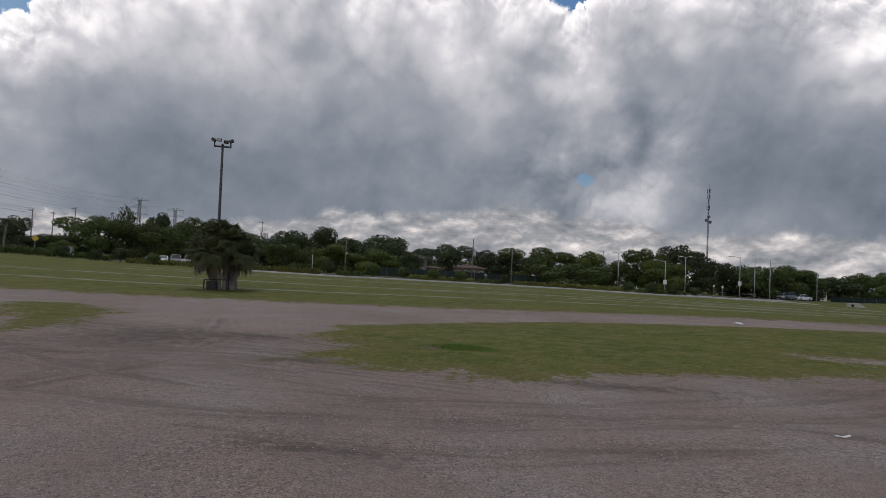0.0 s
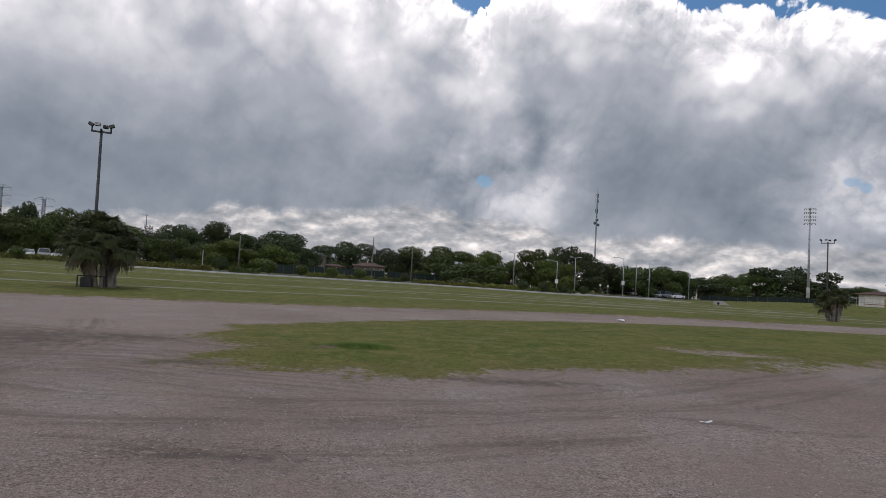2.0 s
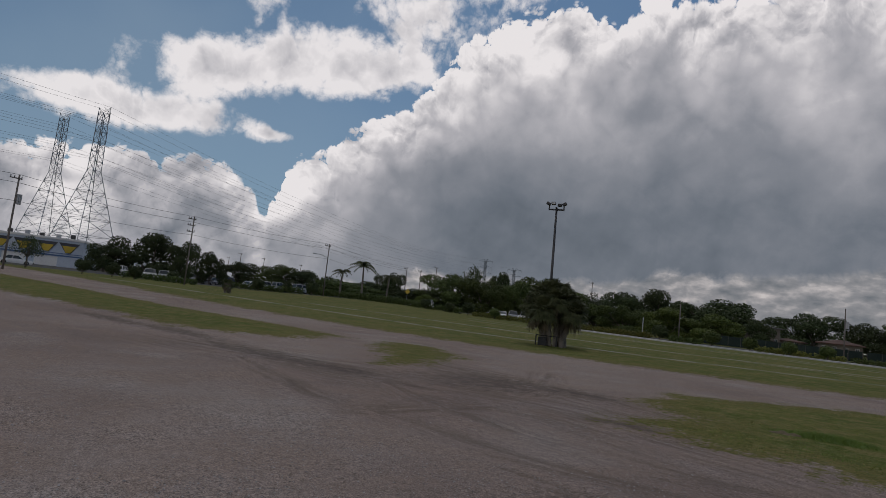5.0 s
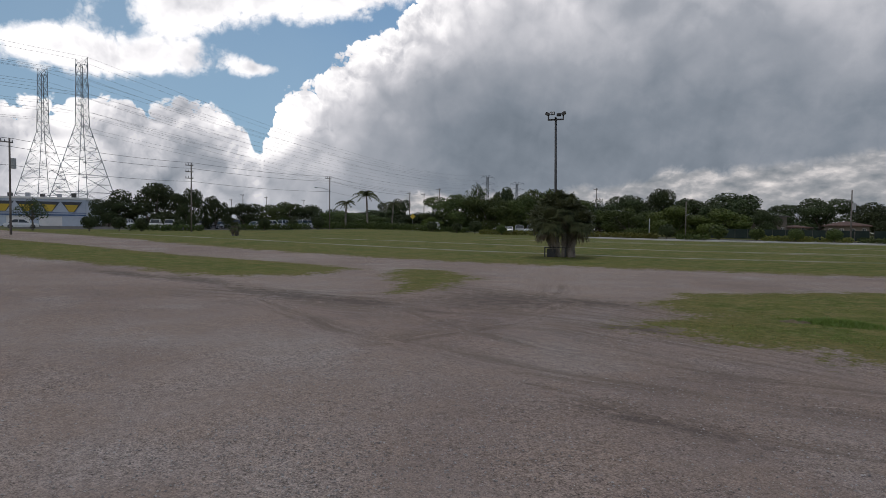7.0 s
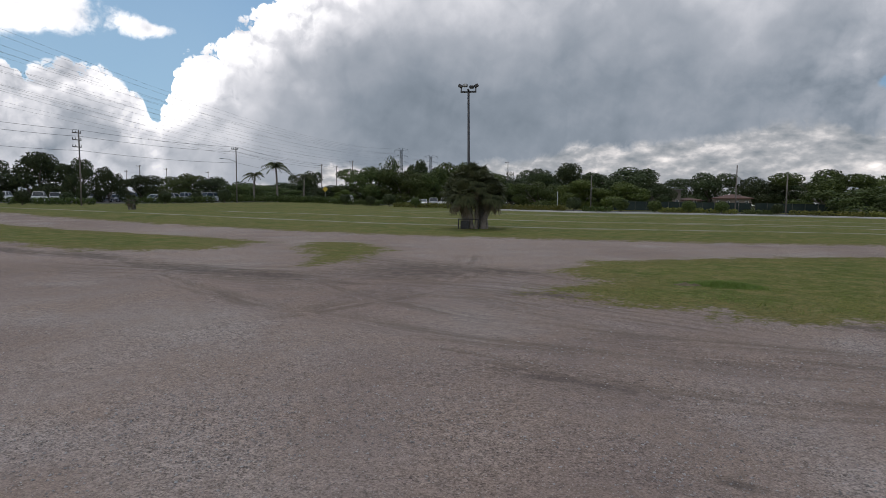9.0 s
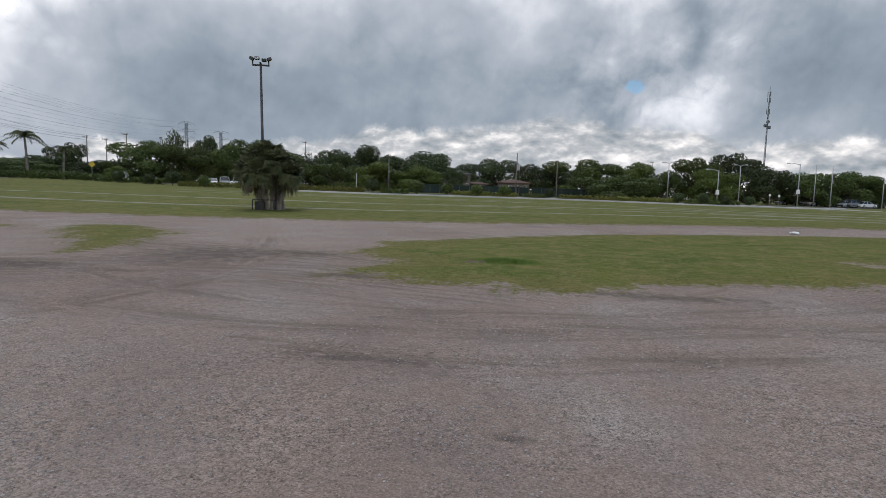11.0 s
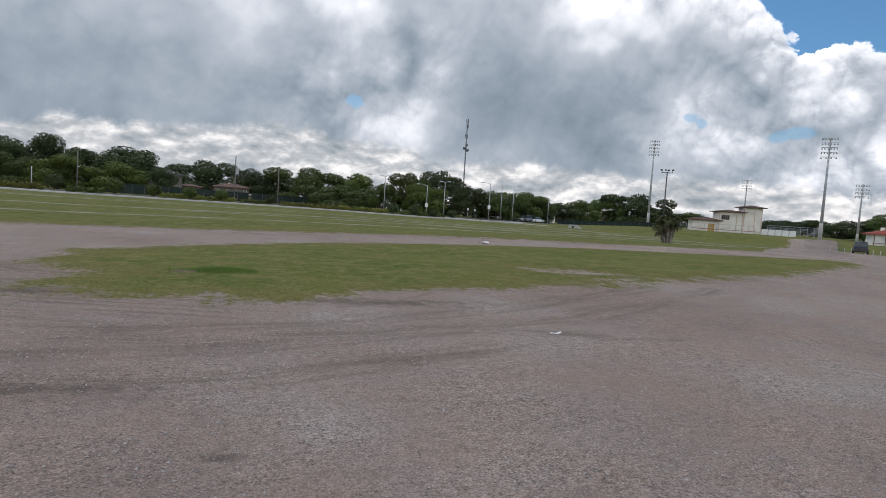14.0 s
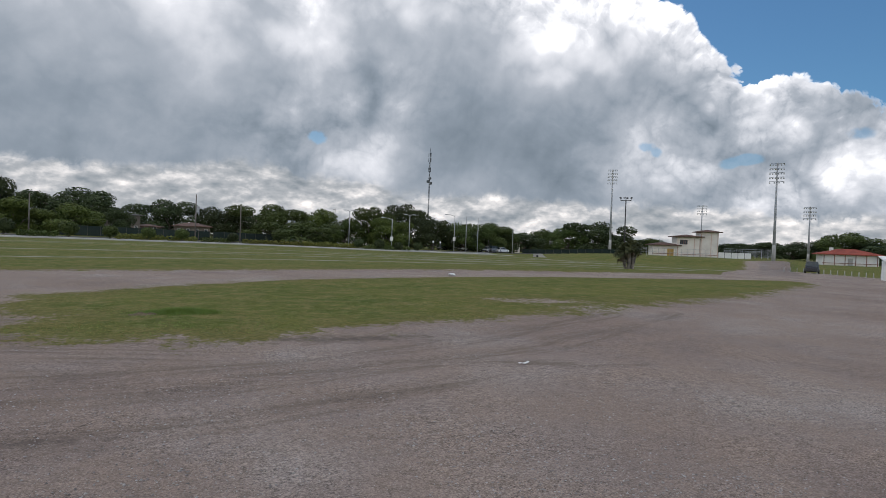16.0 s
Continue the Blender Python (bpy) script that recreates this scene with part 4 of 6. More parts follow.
def build_bushes():
    def model(seed, mat, label):
        root = empty("bush", (0, 0, 0))
        part("stem", rod(bmesh.new(), (0, 0, -0.1), (0, 0, 0.7), 0.08, 0.05, 6), M_BARK, root)
        c = new("crown", bush_mesh("crown", seed, mat, 0.86, 0.78, 1.08, 900, 0.13))
        c.parent = root
        return tagged(root, label, "bush", "clipped bushes along the kerb")
    kinds = [model(1, M_OAK, "clipped round green bush on a short stem"), model(2, M_DARK, "dark round clipped bush beside the kerb")]
    rows = [(-68.8, 92, 1, 1.0), (-66.6, 92, 1, 1.0), (-64.9, 92, 1, 0.95), (-54.6, 100, 1, 1.0), (-49.7, 100, 1, 1.1), (-38.7, 100, 1, .9), (-36.3, 100, 1, 0.85), (-34.5, 98, 1, 1.1), (-31.9, 96, 0, 0.9), (-16.7, 86, 1, 1.1), (-12.4, 84, 0, 1.1), (-9.4, 86, 0, 0.95),
            (-6.5, 87, 0, 0.95), (-3.8, 89, 0, 0.95), (0.5, 91, 1, 0.8), (12.1, 93, 1, 0.85), (14.1, 94, 1, 0.85), (15.9, 95, 1, 0.75), (17.8, 97, 1, 0.8), (-61.9, 100, 1, 0.9), (-52, 105, 1, 0.9)]
    first = [True, True]
    for az, d, k, s in rows:
        m = pose(*spot(az, d), 0, 0, az * 53 % 360)
        ob = kinds[k] if first[k] else copy_thing(kinds[k], m)
        ob.matrix_basis = m @ Matrix.Diagonal((s * 1.15, s * 1.15, s * 1.08, 1))
        first[k] = False


build_bushes()


def hedge(az0, az1, off, height, mat, label, depth=1.2, seed=0):
    """A clipped hedge that runs along an arc behind the kerb."""
    rng = np.random.default_rng(seed)
    n = max(2, int((az1 - az0) * 2.2))
    cx, cy, cz = spot((az0 + az1) / 2, off)
    lobes = []
    for i in range(n):
        x, y, z = spot(az0 + (az1 - az0) * (i + 0.5) / n, off)
        w = math.hypot(x, y) * radians(az1 - az0) / n
        lobes.append((x - cx, y - cy, z - cz + height * 0.5, w * 0.75, depth * 0.6, height * 0.5 * (0.9 + 0.2 * rng.random())))
    v, f = leaf_cloud(rng, lobes, int(90 * n * max(height, 0.8)), 0.17)
    v[:, 2] = np.maximum(v[:, 2], min(l[2] - l[5] for l in lobes))
    ob = new("hedge", raw_mesh("hedge", v, f, mat))
    ob.location = (cx, cy, cz)
    tagged(ob, label, "hedge", "hedges behind the kerb")


HEDGES = [(-34, -27.4, 98, 0.9, 0), (-26.5, -17.4, 89, 0.95, 0), (-15.8, -13.2, 88, 0.9, 1), (-9.0, -5.2, 90, 0.9, 0), (-5.0, -2.6, 92, 0.8, 0), (-2.2, 0.2, 92, 0.8, 1), (1.4, 6.5, 94, 0.8, 0), (6.8, 12.0, 95, 0.9, 0),
          (-66, -60, 98, 1.0, 1), (-57, -50.5, 104, 1.2, 1), (-50, -40, 106, 1.3, 1), (-40, -35, 104, 1.1, 1), (12.6, 17, 97, 0.8, 1)]
for i, (a0, a1, d, h, k) in enumerate(HEDGES):
    hedge(a0, a1, d, h, M_OAK if k else M_HEDGE, "low dark green hedge behind the kerb" if k else "low clipped yellow-green hedge behind the kerb", 1.2, i + 20)


def understory(az0, az1, d, height, seed, mat):
    """Shrubs and low branches that fill the foot of the wood."""
    rng = np.random.default_rng(seed)
    lobes = []
    a = az0
    while a < az1:
        x, y, z = spot(a, d * (0.97 + 0.06 * rng.random()))
        h = height * (0.6 + 0.7 * rng.random())
        lobes.append((x, y, z + h * 0.45, d * 0.018, d * 0.014, h * 0.55))
        a += 0.75
    v, f = leaf_cloud(rng, lobes, len(lobes) * 130, 0.34)
    v[:, 2] = np.maximum(v[:, 2], -2)
    ob = new("undergrowth", raw_mesh("undergrowth", v, f, mat))
    tagged(ob, "dark shrubs and undergrowth at the foot of trees", "shrubs", kind="stuff")


understory(-66, -40, 158, 3.2, 41, M_DARK)
understory(-49, -35, 146, 3.4, 47, M_DARK)
understory(-40, -8.5, 152, 4.2, 42, M_DARK)
understory(-4.5, 27, 160, 4.0, 43, M_DARK)
understory(27, 43, 240, 3.2, 44, M_DARK)
understory(45, 66, 250, 3.8, 45, M_DARK)
understory(-8.5, -4.5, 200, 3.0, 46, M_DARK)


# ---------------------------------------------------------------- poles and lamps


def flood_pole(az, d, top, width, rz, label, lean=0.0):
    """A slim pole with a crossbar that carries four floodlights."""
    x, y, z = spot(az, d)
    h = top - z
    root = empty("light_pole", (x, y, z), rz)
    part("pole", rod(bmesh.new(), (0, 0, -0.3), (lean, 0, h - 0.35), 0.098, 0.065, 12), M_DARKPOLE, root, "", True)
    bm = box(bmesh.new(), (width, 0.09, 0.09), (lean, 0, h - 0.42), 0, 0.01)
    for s in (-1, 1):
        box(bm, (0.07, 0.07, 0.38), (lean + s * (width / 2 - 0.04), 0, h - 0.24), 0, 0.01)
    box(bm, (0.09, 0.5, 0.09), (lean, 0, h - 0.33), 0, 0.01)
    part("crossbar", bm, M_BLACK, root)
    for i, (px, py, tilt) in enumerate(((-width / 2, -0.12, 28), (width / 2, -0.12, -28), (-0.17, -0.28, 0), (0.16, 0.24, 0))):
        bm = box(bmesh.new(), (0.28, 0.22, 0.19), (0, 0, 0), 0, 0.05)
        lamp = part("floodlight", bm, M_BLACK, root)
        lamp.matrix_basis = pose(lean + px, py, h - 0.08, 0, tilt, 0)
        part("lens", box(bmesh.new(), (0.23, 0.03, 0.14), (0, -0.115 if i < 3 else 0.115, -0.01), 0, 0.008), M_GALV if i == 2 else M_DARKPOLE, lamp)
    tagged(root, label, "light pole", "floodlight poles in the lot")


flood_pole(-26.75, 36.6, 1.62 + 36.6 * math.tan(radians(11.2)), 0.98, 20, "tall grey steel pole with four black floodlights", -0.12)
flood_pole(37.5, 79, 1.62 + 79 * math.tan(radians(4.8)), 1.35, -40, "grey steel pole with floodlights behind a palm clump")


def stadium_light(az, d, el, rows, width, r0, label):
    x, y, z = spot(az, d)
    top = 1.62 + d * math.tan(radians(el))
    h = top - z
    root = empty("stadium_light", (x, y, z), -az)
    part("pole", rod(bmesh.new(), (0, 0, -0.3), (0, 0, h), r0, r0 * 0.4, 12), M_GALV, root, "", True)
    part("base", rod(bmesh.new(), (0, 0, -0.3), (0, 0, h * 0.16), r0 * 1.15, r0 * 1.02, 12), M_CONC, root, "pale concrete pole base", True)
    for k in range(rows):
        zz = h - 0.25 - k * 0.95
        bar = part("crossarm", box(bmesh.new(), (width, 0.11, 0.11), (0, -0.2, zz), 0, 0.01), M_GALV, root)
        n = 6 if k < rows - 1 else 4
        for i in range(n):
            px = (i / (n - 1) - 0.5) * (width - 0.2)
            bm = bmesh.new()
            rod(bm, (px, -0.15, zz - 0.12), (px, -0.45, zz - 0.32), 0.07, 0.15, 10)
            part("lamp", bm, M_LENS, bar)
    tagged(root, label, "stadium light", "stadium floodlight masts")


stadium_light(36.2, 178, 7.4, 5, 2.7, 0.36, "tall steel stadium light mast with five lamp rows")
stadium_light(49.78, 143, 7.75, 5, 2.8, 0.34, "tall steel stadium light mast beside the ramp")
stadium_light(52.28, 178, 4.05, 4, 2.8, 0.30, "stadium light mast on a pale pole near the red-roofed building")
stadium_light(44.05, 235, 4.15, 4, 3.2, 0.32, "far stadium light mast behind the press tower")


def radio_mast():
    d, az = 300, 18.7
    x, y, z = spot(az, d)
    h = 1.62 + d * math.tan(radians(9.1)) - z
    root = empty("radio_mast", (x, y, z))
    bm = bmesh.new()
    legs = [(math.cos(a), math.sin(a)) for a in (0.4, 2.5, 4.6)]
    hz = h * 0.86

    def wide(f):
        return 0.42 - 0.2 * f
    n = 28
    for i in range(n):
        f0, f1 = i / n, (i + 1) / n
        for k in range(3):
            c, s = legs[k]
            c2, s2 = legs[(k + 1) % 3]
            rod(bm, (c * wide(f0), s * wide(f0), hz * f0), (c * wide(f1), s * wide(f1), hz * f1), 0.085, 0.085, 5)
            rod(bm, (c * wide(f0), s * wide(f0), hz * f0), (c2 * wide(f1), s2 * wide(f1), hz * f1), 0.07, 0.07, 4)
    part("lattice", bm, M_LATTICE, root)
    part("whip", rod(bmesh.new(), (0, 0, hz), (0, 0, h), 0.16, 0.05, 6), M_LATTICE, root)
    for f, a in ((0.645, 0.2), (0.66, 3.3), (0.69, 4.6)):
        c = Vector((math.cos(a), math.sin(a), 0))
        part("dish", rod(bmesh.new(), c * 0.6 + Vector((0, 0, h * f)), c * 1.3 + Vector((0, 0, h * f)), 0.72, 0.72, 14), M_LATTICE, root, "grey drum dish antenna")
    for f in (0.88, 0.93, 0.78):
        for a in (0.5, 2.6, 4.7):
            c = Vector((math.cos(a) * 0.7, math.sin(a) * 0.7, h * f))
            part("antenna", box(bmesh.new(), (0.22, 0.22, 2.1), c, 0, 0.03), M_LATTICE, root)
    tagged(root, "tall slender lattice radio mast with drum dishes", "radio mast")


radio_mast()


def pylon(az, d, el, base, rz, label, arms=(0.72, 0.83, 0.95), name="pylon"):
    """A steel lattice transmission tower with a splayed foot, a straight neck and three pairs of arms."""
    x, y, z = spot(az, d)
    h = 1.62 + d * math.tan(radians(el)) - z
    root = empty(name, (x, y, z), rz)
    levels = [0, 0.10, 0.20, 0.30, 0.39, 0.47, 0.54, 0.60, 0.66, 0.72, 0.78, 0.84, 0.90, 0.96]

    def half(f):
        return base / 2 * (1 - f / 0.60) + 1.2 * (f / 0.60) if f < 0.60 else 1.2 - 0.3 * (f - 0.6) / 0.4
    cs = ((1, 1), (-1, 1), (-1, -1), (1, -1))
    th = 0.078 if d < 300 else 0.16
    legs, brace = [bmesh.new() for _ in range(4)], bmesh.new()
    for f0, f1 in zip(levels[:-1], levels[1:]):
        a0, a1 = half(f0), half(f1)
        for k in range(4):
            c, c2 = cs[k], cs[(k + 1) % 4]
            p00, p01 = Vector((c[0] * a0, c[1] * a0, h * f0)), Vector((c[0] * a1, c[1] * a1, h * f1))
            p10, p11 = Vector((c2[0] * a0, c2[1] * a0, h * f0)), Vector((c2[0] * a1, c2[1] * a1, h * f1))
            rod(legs[k], p00, p01, th * 1.3, th * 1.2, 4)
            rod(brace, p00, p11, th * 0.7, th * 0.7, 4)
            rod(brace, p10, p01, th * 0.7, th * 0.7, 4)
            rod(brace, p01, p11, th * 0.7, th * 0.7, 4)
            if f1 - f0 > 0.08:
                q = (p00 + p11) / 2
                rod(brace, q, (p00 + p01) / 2, th * 0.5, th * 0.5, 4)
                rod(brace, q, (p10 + p11) / 2, th * 0.5, th * 0.5, 4)
    for k in range(4):
        part("leg", legs[k], M_PYLON, root)
    part("bracing", brace, M_PYLON, root)
    tips = []
    for f in arms:
        bm = bmesh.new()
        for s in (-1, 1):
            a = half(f)
            tip = Vector((s * (a + (1.5 if d < 300 else 7.0)), 0, h * f + 0.6))
            for yy in (-a, a):
                rod(bm, (s * a, yy, h * f), tip, th * 0.8, th * 0.6, 4)
                rod(bm, (s * a, yy, h * (f + 0.045)), tip, th * 0.7, th * 0.6, 4)
            part("insulator", rod(bmesh.new(), tip, tip - Vector((0, 0, 2.6)), 0.09, 0.09, 6), M_PYLON, root)
            tips.append(tip - Vector((0, 0, 2.6)))
        part("arm", bm, M_PYLON, root)
    a = half(0.96)
    for s in (-1, 1):
        bm = bmesh.new()
        for yy in (-a, a):
            rod(bm, (s * a, yy, h * 0.96), (s * 2.4, 0, h), th * 0.8, th * 0.6, 4)
        rod(bm, (s * a, 0, h * 0.955), (s * 2.4, 0, h), th * 0.8, th * 0.6, 4)
        tips.append(Vector((s * 2.4, 0, h)))
        part("peak", bm, M_PYLON, root)
    tagged(root, label, "pylon", "transmission towers")
    m = pose(x, y, z, 0, 0, rz)
    return [m @ t for t in tips]


T1 = pylon(-69.2, 190, 13.6, 14.5, 16, "tall steel lattice transmission tower beside a hall")
T2 = pylon(-71.9, 228, 12.4, 15, 16, "tall steel lattice transmission tower behind a hall")
T3 = pylon(-33.3, 640, 5.3, 5, 10, "far lattice transmission tower above the tree tops")
T4 = pylon(-30.45, 640, 4.65, 5, 10, "far lattice transmission tower rising over trees")


def wire(pts, name, label, r=0.035, sag=0.02, thing=True):
    cu = bpy.data.curves.new(name, "CURVE")
    cu.dimensions, cu.bevel_depth, cu.bevel_resolution = "3D", r, 0
    for a, b in zip(pts[:-1], pts[1:]):
        a, b = Vector(a), Vector(b)
        sp = cu.splines.new("POLY")
        n = 14
        sp.points.add(n)
        for i in range(n + 1):
            f = i / n
            p = a.lerp(b, f) - Vector((0, 0, 4 * f * (1 - f) * (b - a).length * sag))
            sp.points[i].co = (*p, 1)
    cu.materials.append(M_LATTICE)
    ob = new(name, cu)
    return tagged(ob, label, "cable", "overhead cables")


for A, B in ((T1, T3), (T2, T4)):
    for i, (a, b) in enumerate(zip(A, B)):
        back = a + (a - b).normalized() * 260 + Vector((0, 0, 0))
        wire([back, a, b], "power_line", "thin grey overhead power line between transmission towers", 0.028, 0.022)


def utility_pole(az, el, height=11.0, arms=1, drum=False, label="weathered wooden utility pole with a crossarm", d=None, lamp=0.0):
    t = math.tan(radians(el))
    d = d or (height - 2.0) / t
    x, y, z = spot(az, d)
    h = 1.62 + d * t - z
    root = empty("utility_pole", (x, y, z), -az + 25)
    part("pole", rod(bmesh.new(), (0, 0, -0.3), (0, 0, h), 0.15 if d > 110 else 0.11, 0.08, 8), M_WOODPOLE, root, "", True)
    for k in range(arms):
        zz = h - 0.35 - 0.9 * k
        arm = part("crossarm", box(bmesh.new(), (1.1, 0.10, 0.11), (-0.2, 0.12, zz), 0, 0.01), M_WOODPOLE, root)
        for px in (-0.7, -0.35, 0.3):
            part("insulator", rod(bmesh.new(), (px, 0.12, zz + 0.05), (px, 0.12, zz + 0.27), 0.05, 0.04, 6), M_LATTICE, arm)
    if drum:
        part("transformer", rod(bmesh.new(), (0.3, 0, h - 2.9), (0.3, 0, h - 1.9), 0.25, 0.25, 10), M_GALV, root, "grey drum transformer")
    if lamp:
        bm = bmesh.new()
        rod(bm, (0, 0, h - lamp), (-1.2, 0, h - lamp + 0.35), 0.05, 0.04, 6)
        rod(bm, (-1.2, 0, h - lamp + 0.35), (-2.3, 0, h - lamp + 0.4), 0.04, 0.04, 6)
        arm = part("lamp_arm", bm, M_GALV, root)
        part("lamp_head", box(bmesh.new(), (0.6, 0.26, 0.16), (-2.5, 0, h - lamp + 0.4), 0, 0.05), M_LENS, arm)
    tagged(root, label, "utility pole", "utility poles by the road")
    return Vector((x, y, z + h))


U = [utility_pole(-74.1, 6.8, 10.5, 1, True, "weathered wooden utility pole with a drum transformer"), utility_pole(-60.9, 5.75, 11, 3, False, "weathered wooden utility pole with three crossarms"), utility_pole(-48.6, 4.95, 11, 1, False, "weathered wooden utility pole that carries a street lamp", None, 2.4), utility_pole(-40.9, 3.6, 11, 1),
     utility_pole(-38.0, 4.0, 12, 1)]
for az, el in ((-39.5, 3.5), (-56.5, 3.1), (-54.4, 2.9), (-22.97, 4.05), (9.7, 2.85), (-57.5, 2.6), (-51, 2.7)):
    utility_pole(az, el, 11.5 if el < 3.9 else 13, 1, label="slim wooden utility pole above the tree tops")
V_ = [utility_pole(-2.73, 3.5, 11, 0, True, "slim wooden utility pole behind the kerb", 103), utility_pole(1.1, 2.75, 9, 0, label="slim wooden pole behind the hedge", d=105), utility_pole(-15.1, 2.75, 9, 0, label="slim wooden pole in front of trees", d=103)]
for z_off in (0.0, -0.8, -2.6):
    wire([p + Vector((0.3, 0, z_off)) for p in [U[0] + (U[0] - U[1]), U[0], U[1], U[2], U[3]]], "cable", "thin black overhead cable between utility poles", 0.02, 0.012)


def street_lamp(az, el, d, kind, sign=False, label="grey steel street lamp by the road"):
    x, y, z = spot(az, d)
    h = 1.62 + d * math.tan(radians(el)) - z
    root = empty("street_lamp", (x, y, z), -az)
    part("pole", rod(bmesh.new(), (0, 0, -0.2), (0, 0, h), 0.085, 0.06, 8), M_GALV, root, "", True)
    sides = {"left": (-1,), "double": (-1, 1), "right": (1,), "plain": ()}[kind]
    for s in sides:
        ln = 1.5 if kind != "double" else 0.7
        bm = bmesh.new()
        rod(bm, (0, 0, h - 0.15), (s * ln * 0.6, 0, h + 0.12), 0.045, 0.04, 6)
        rod(bm, (s * ln * 0.6, 0, h + 0.12), (s * ln, 0, h + 0.16), 0.04, 0.04, 6)
        arm = part("arm", bm, M_GALV, root)
        part("lamp_head", box(bmesh.new(), (0.6, 0.26, 0.16), (s * (ln + 0.2), 0, h + 0.15), 0, 0.05), M_LENS, arm)
    if sign:
        part("sign", box(bmesh.new(), (0.55, 0.04, 0.75), (0.0, -0.13, h * 0.36), 0, 0.01), M_WHITE, root, "small white sign plate")
    tagged(root, label, "street lamp", "street lamps by the road")


street_lamp(11.1, 2.7, 112, "double")
street_lamp(15.23, 2.1, 108, "left", True, "grey street lamp with one arm and a white sign")
street_lamp(16.93, 2.5, 125, "double")
street_lamp(21.34, 2.65, 118, "left", True, "grey street lamp with one arm and a white sign")
street_lamp(22.0, 2.1, 150, "plain")
street_lamp(22.49, 2.55, 128, "plain")
street_lamp(23.64, 2.45, 122, "plain", False, "plain grey steel pole beside parked cars")
street_lamp(27.04, 1.55, 150, "plain", False, "plain grey steel pole beside a small house")
street_lamp(-18.2, 1.2, 100, "plain", False, "short grey lamp post behind the hedge")
street_lamp(26.2, 1.6, 170, "plain", False, "plain grey steel pole beside a small house")

# ---------------------------------------------------------------- buildings


def hip_roof(bm, w, d, z, rise, over=0.5, thick=0.18):
    """A hipped roof with an overhang and a fascia, from z upward."""
    x, y = w / 2 + over, d / 2 + over
    rx = max(x - y, 0.05)
    lo = [bm.verts.new(p) for p in ((-x, -y, z), (x, -y, z), (x, y, z), (-x, y, z))]
    up = [bm.verts.new(p) for p in ((-x, -y, z + thick), (x, -y, z + thick), (x, y, z + thick), (-x, y, z + thick))]
    a, b = bm.verts.new((-rx, 0, z + thick + rise)), bm.verts.new((rx, 0, z + thick + rise))
    bm.faces.new(lo[::-1])
    for i in range(4):
        bm.faces.new((lo[i], lo[(i + 1) % 4], up[(i + 1) % 4], up[i]))
    bm.faces.new((up[0], up[1], b, a))
    bm.faces.new((up[2], up[3], a, b))
    bm.faces.new((up[1], up[2], b))
    bm.faces.new((up[3], up[0], a))
    return bm


def wall_box(root, name, w, d, z0, z1, at, mat, holes=(), label=""):
    """A building body whose front wall (towards -y) has real recesses for its openings: holes are (x0, x1, z0, z1)."""
    bm = bmesh.new()
    xs = sorted({-w / 2, w / 2, *[h[0] for h in holes], *[h[1] for h in holes]})
    zs = sorted({z0, z1, *[h[2] for h in holes], *[h[3] for h in holes]})
    yf, t = -d / 2, 0.25

    def quad(*ps):
        bm.faces.new([bm.verts.new(p) for p in ps])
    for xa, xb in zip(xs[:-1], xs[1:]):
        for za, zb in zip(zs[:-1], zs[1:]):
            cx, cz = (xa + xb) / 2, (za + zb) / 2
            if any(h[0] < cx < h[1] and h[2] < cz < h[3] for h in holes):
                continue
            quad((xa, yf, za), (xb, yf, za), (xb, yf, zb), (xa, yf, zb))
    for xa, xb, za, zb in holes:
        quad((xa, yf, za), (xa, yf, zb), (xa, yf + t, zb), (xa, yf + t, za))
        quad((xb, yf, za), (xb, yf + t, za), (xb, yf + t, zb), (xb, yf, zb))
        quad((xa, yf, zb), (xb, yf, zb), (xb, yf + t, zb), (xa, yf + t, zb))
        quad((xa, yf, za), (xa, yf + t, za), (xb, yf + t, za), (xb, yf, za))
    x, y = w / 2, d / 2
    quad((x, -y, z0), (x, y, z0), (x, y, z1), (x, -y, z1))
    quad((-x, -y, z0), (-x, -y, z1), (-x, y, z1), (-x, y, z0))
    quad((x, y, z0), (-x, y, z0), (-x, y, z1), (x, y, z1))
    quad((-x, -y, z1), (x, -y, z1), (x, y, z1), (-x, y, z1))
    ob = part(name, bm, mat, root, label)
    ob.location = at
    return ob


def window(parent, x0, x1, z0, z1, yf, mullions=1, frame=None):
    """A window set back in its recess: frame, bars and a dark pane."""
    frame = frame or M_WHITE
    w, h = x1 - x0, z1 - z0
    cx, cz = (x0 + x1) / 2, (z0 + z1) / 2
    bm = bmesh.new()
    for s in (-1, 1):
        box(bm, (0.07, 0.08, h), (cx + s * (w / 2 - 0.035), yf + 0.16, cz))
        box(bm, (w - 0.14, 0.08, 0.07), (cx, yf + 0.16, cz + s * (h / 2 - 0.035)))
    for i in range(mullions):
        box(bm, (0.05, 0.06, h - 0.14), (x0 + w * (i + 1) / (mullions + 1), yf + 0.16, cz))
    win = part("window", bm, frame, parent)
    part("pane", box(bmesh.new(), (w - 0.1, 0.02, h - 0.1), (cx, yf + 0.2, cz)), M_GLASS, win)
    return win


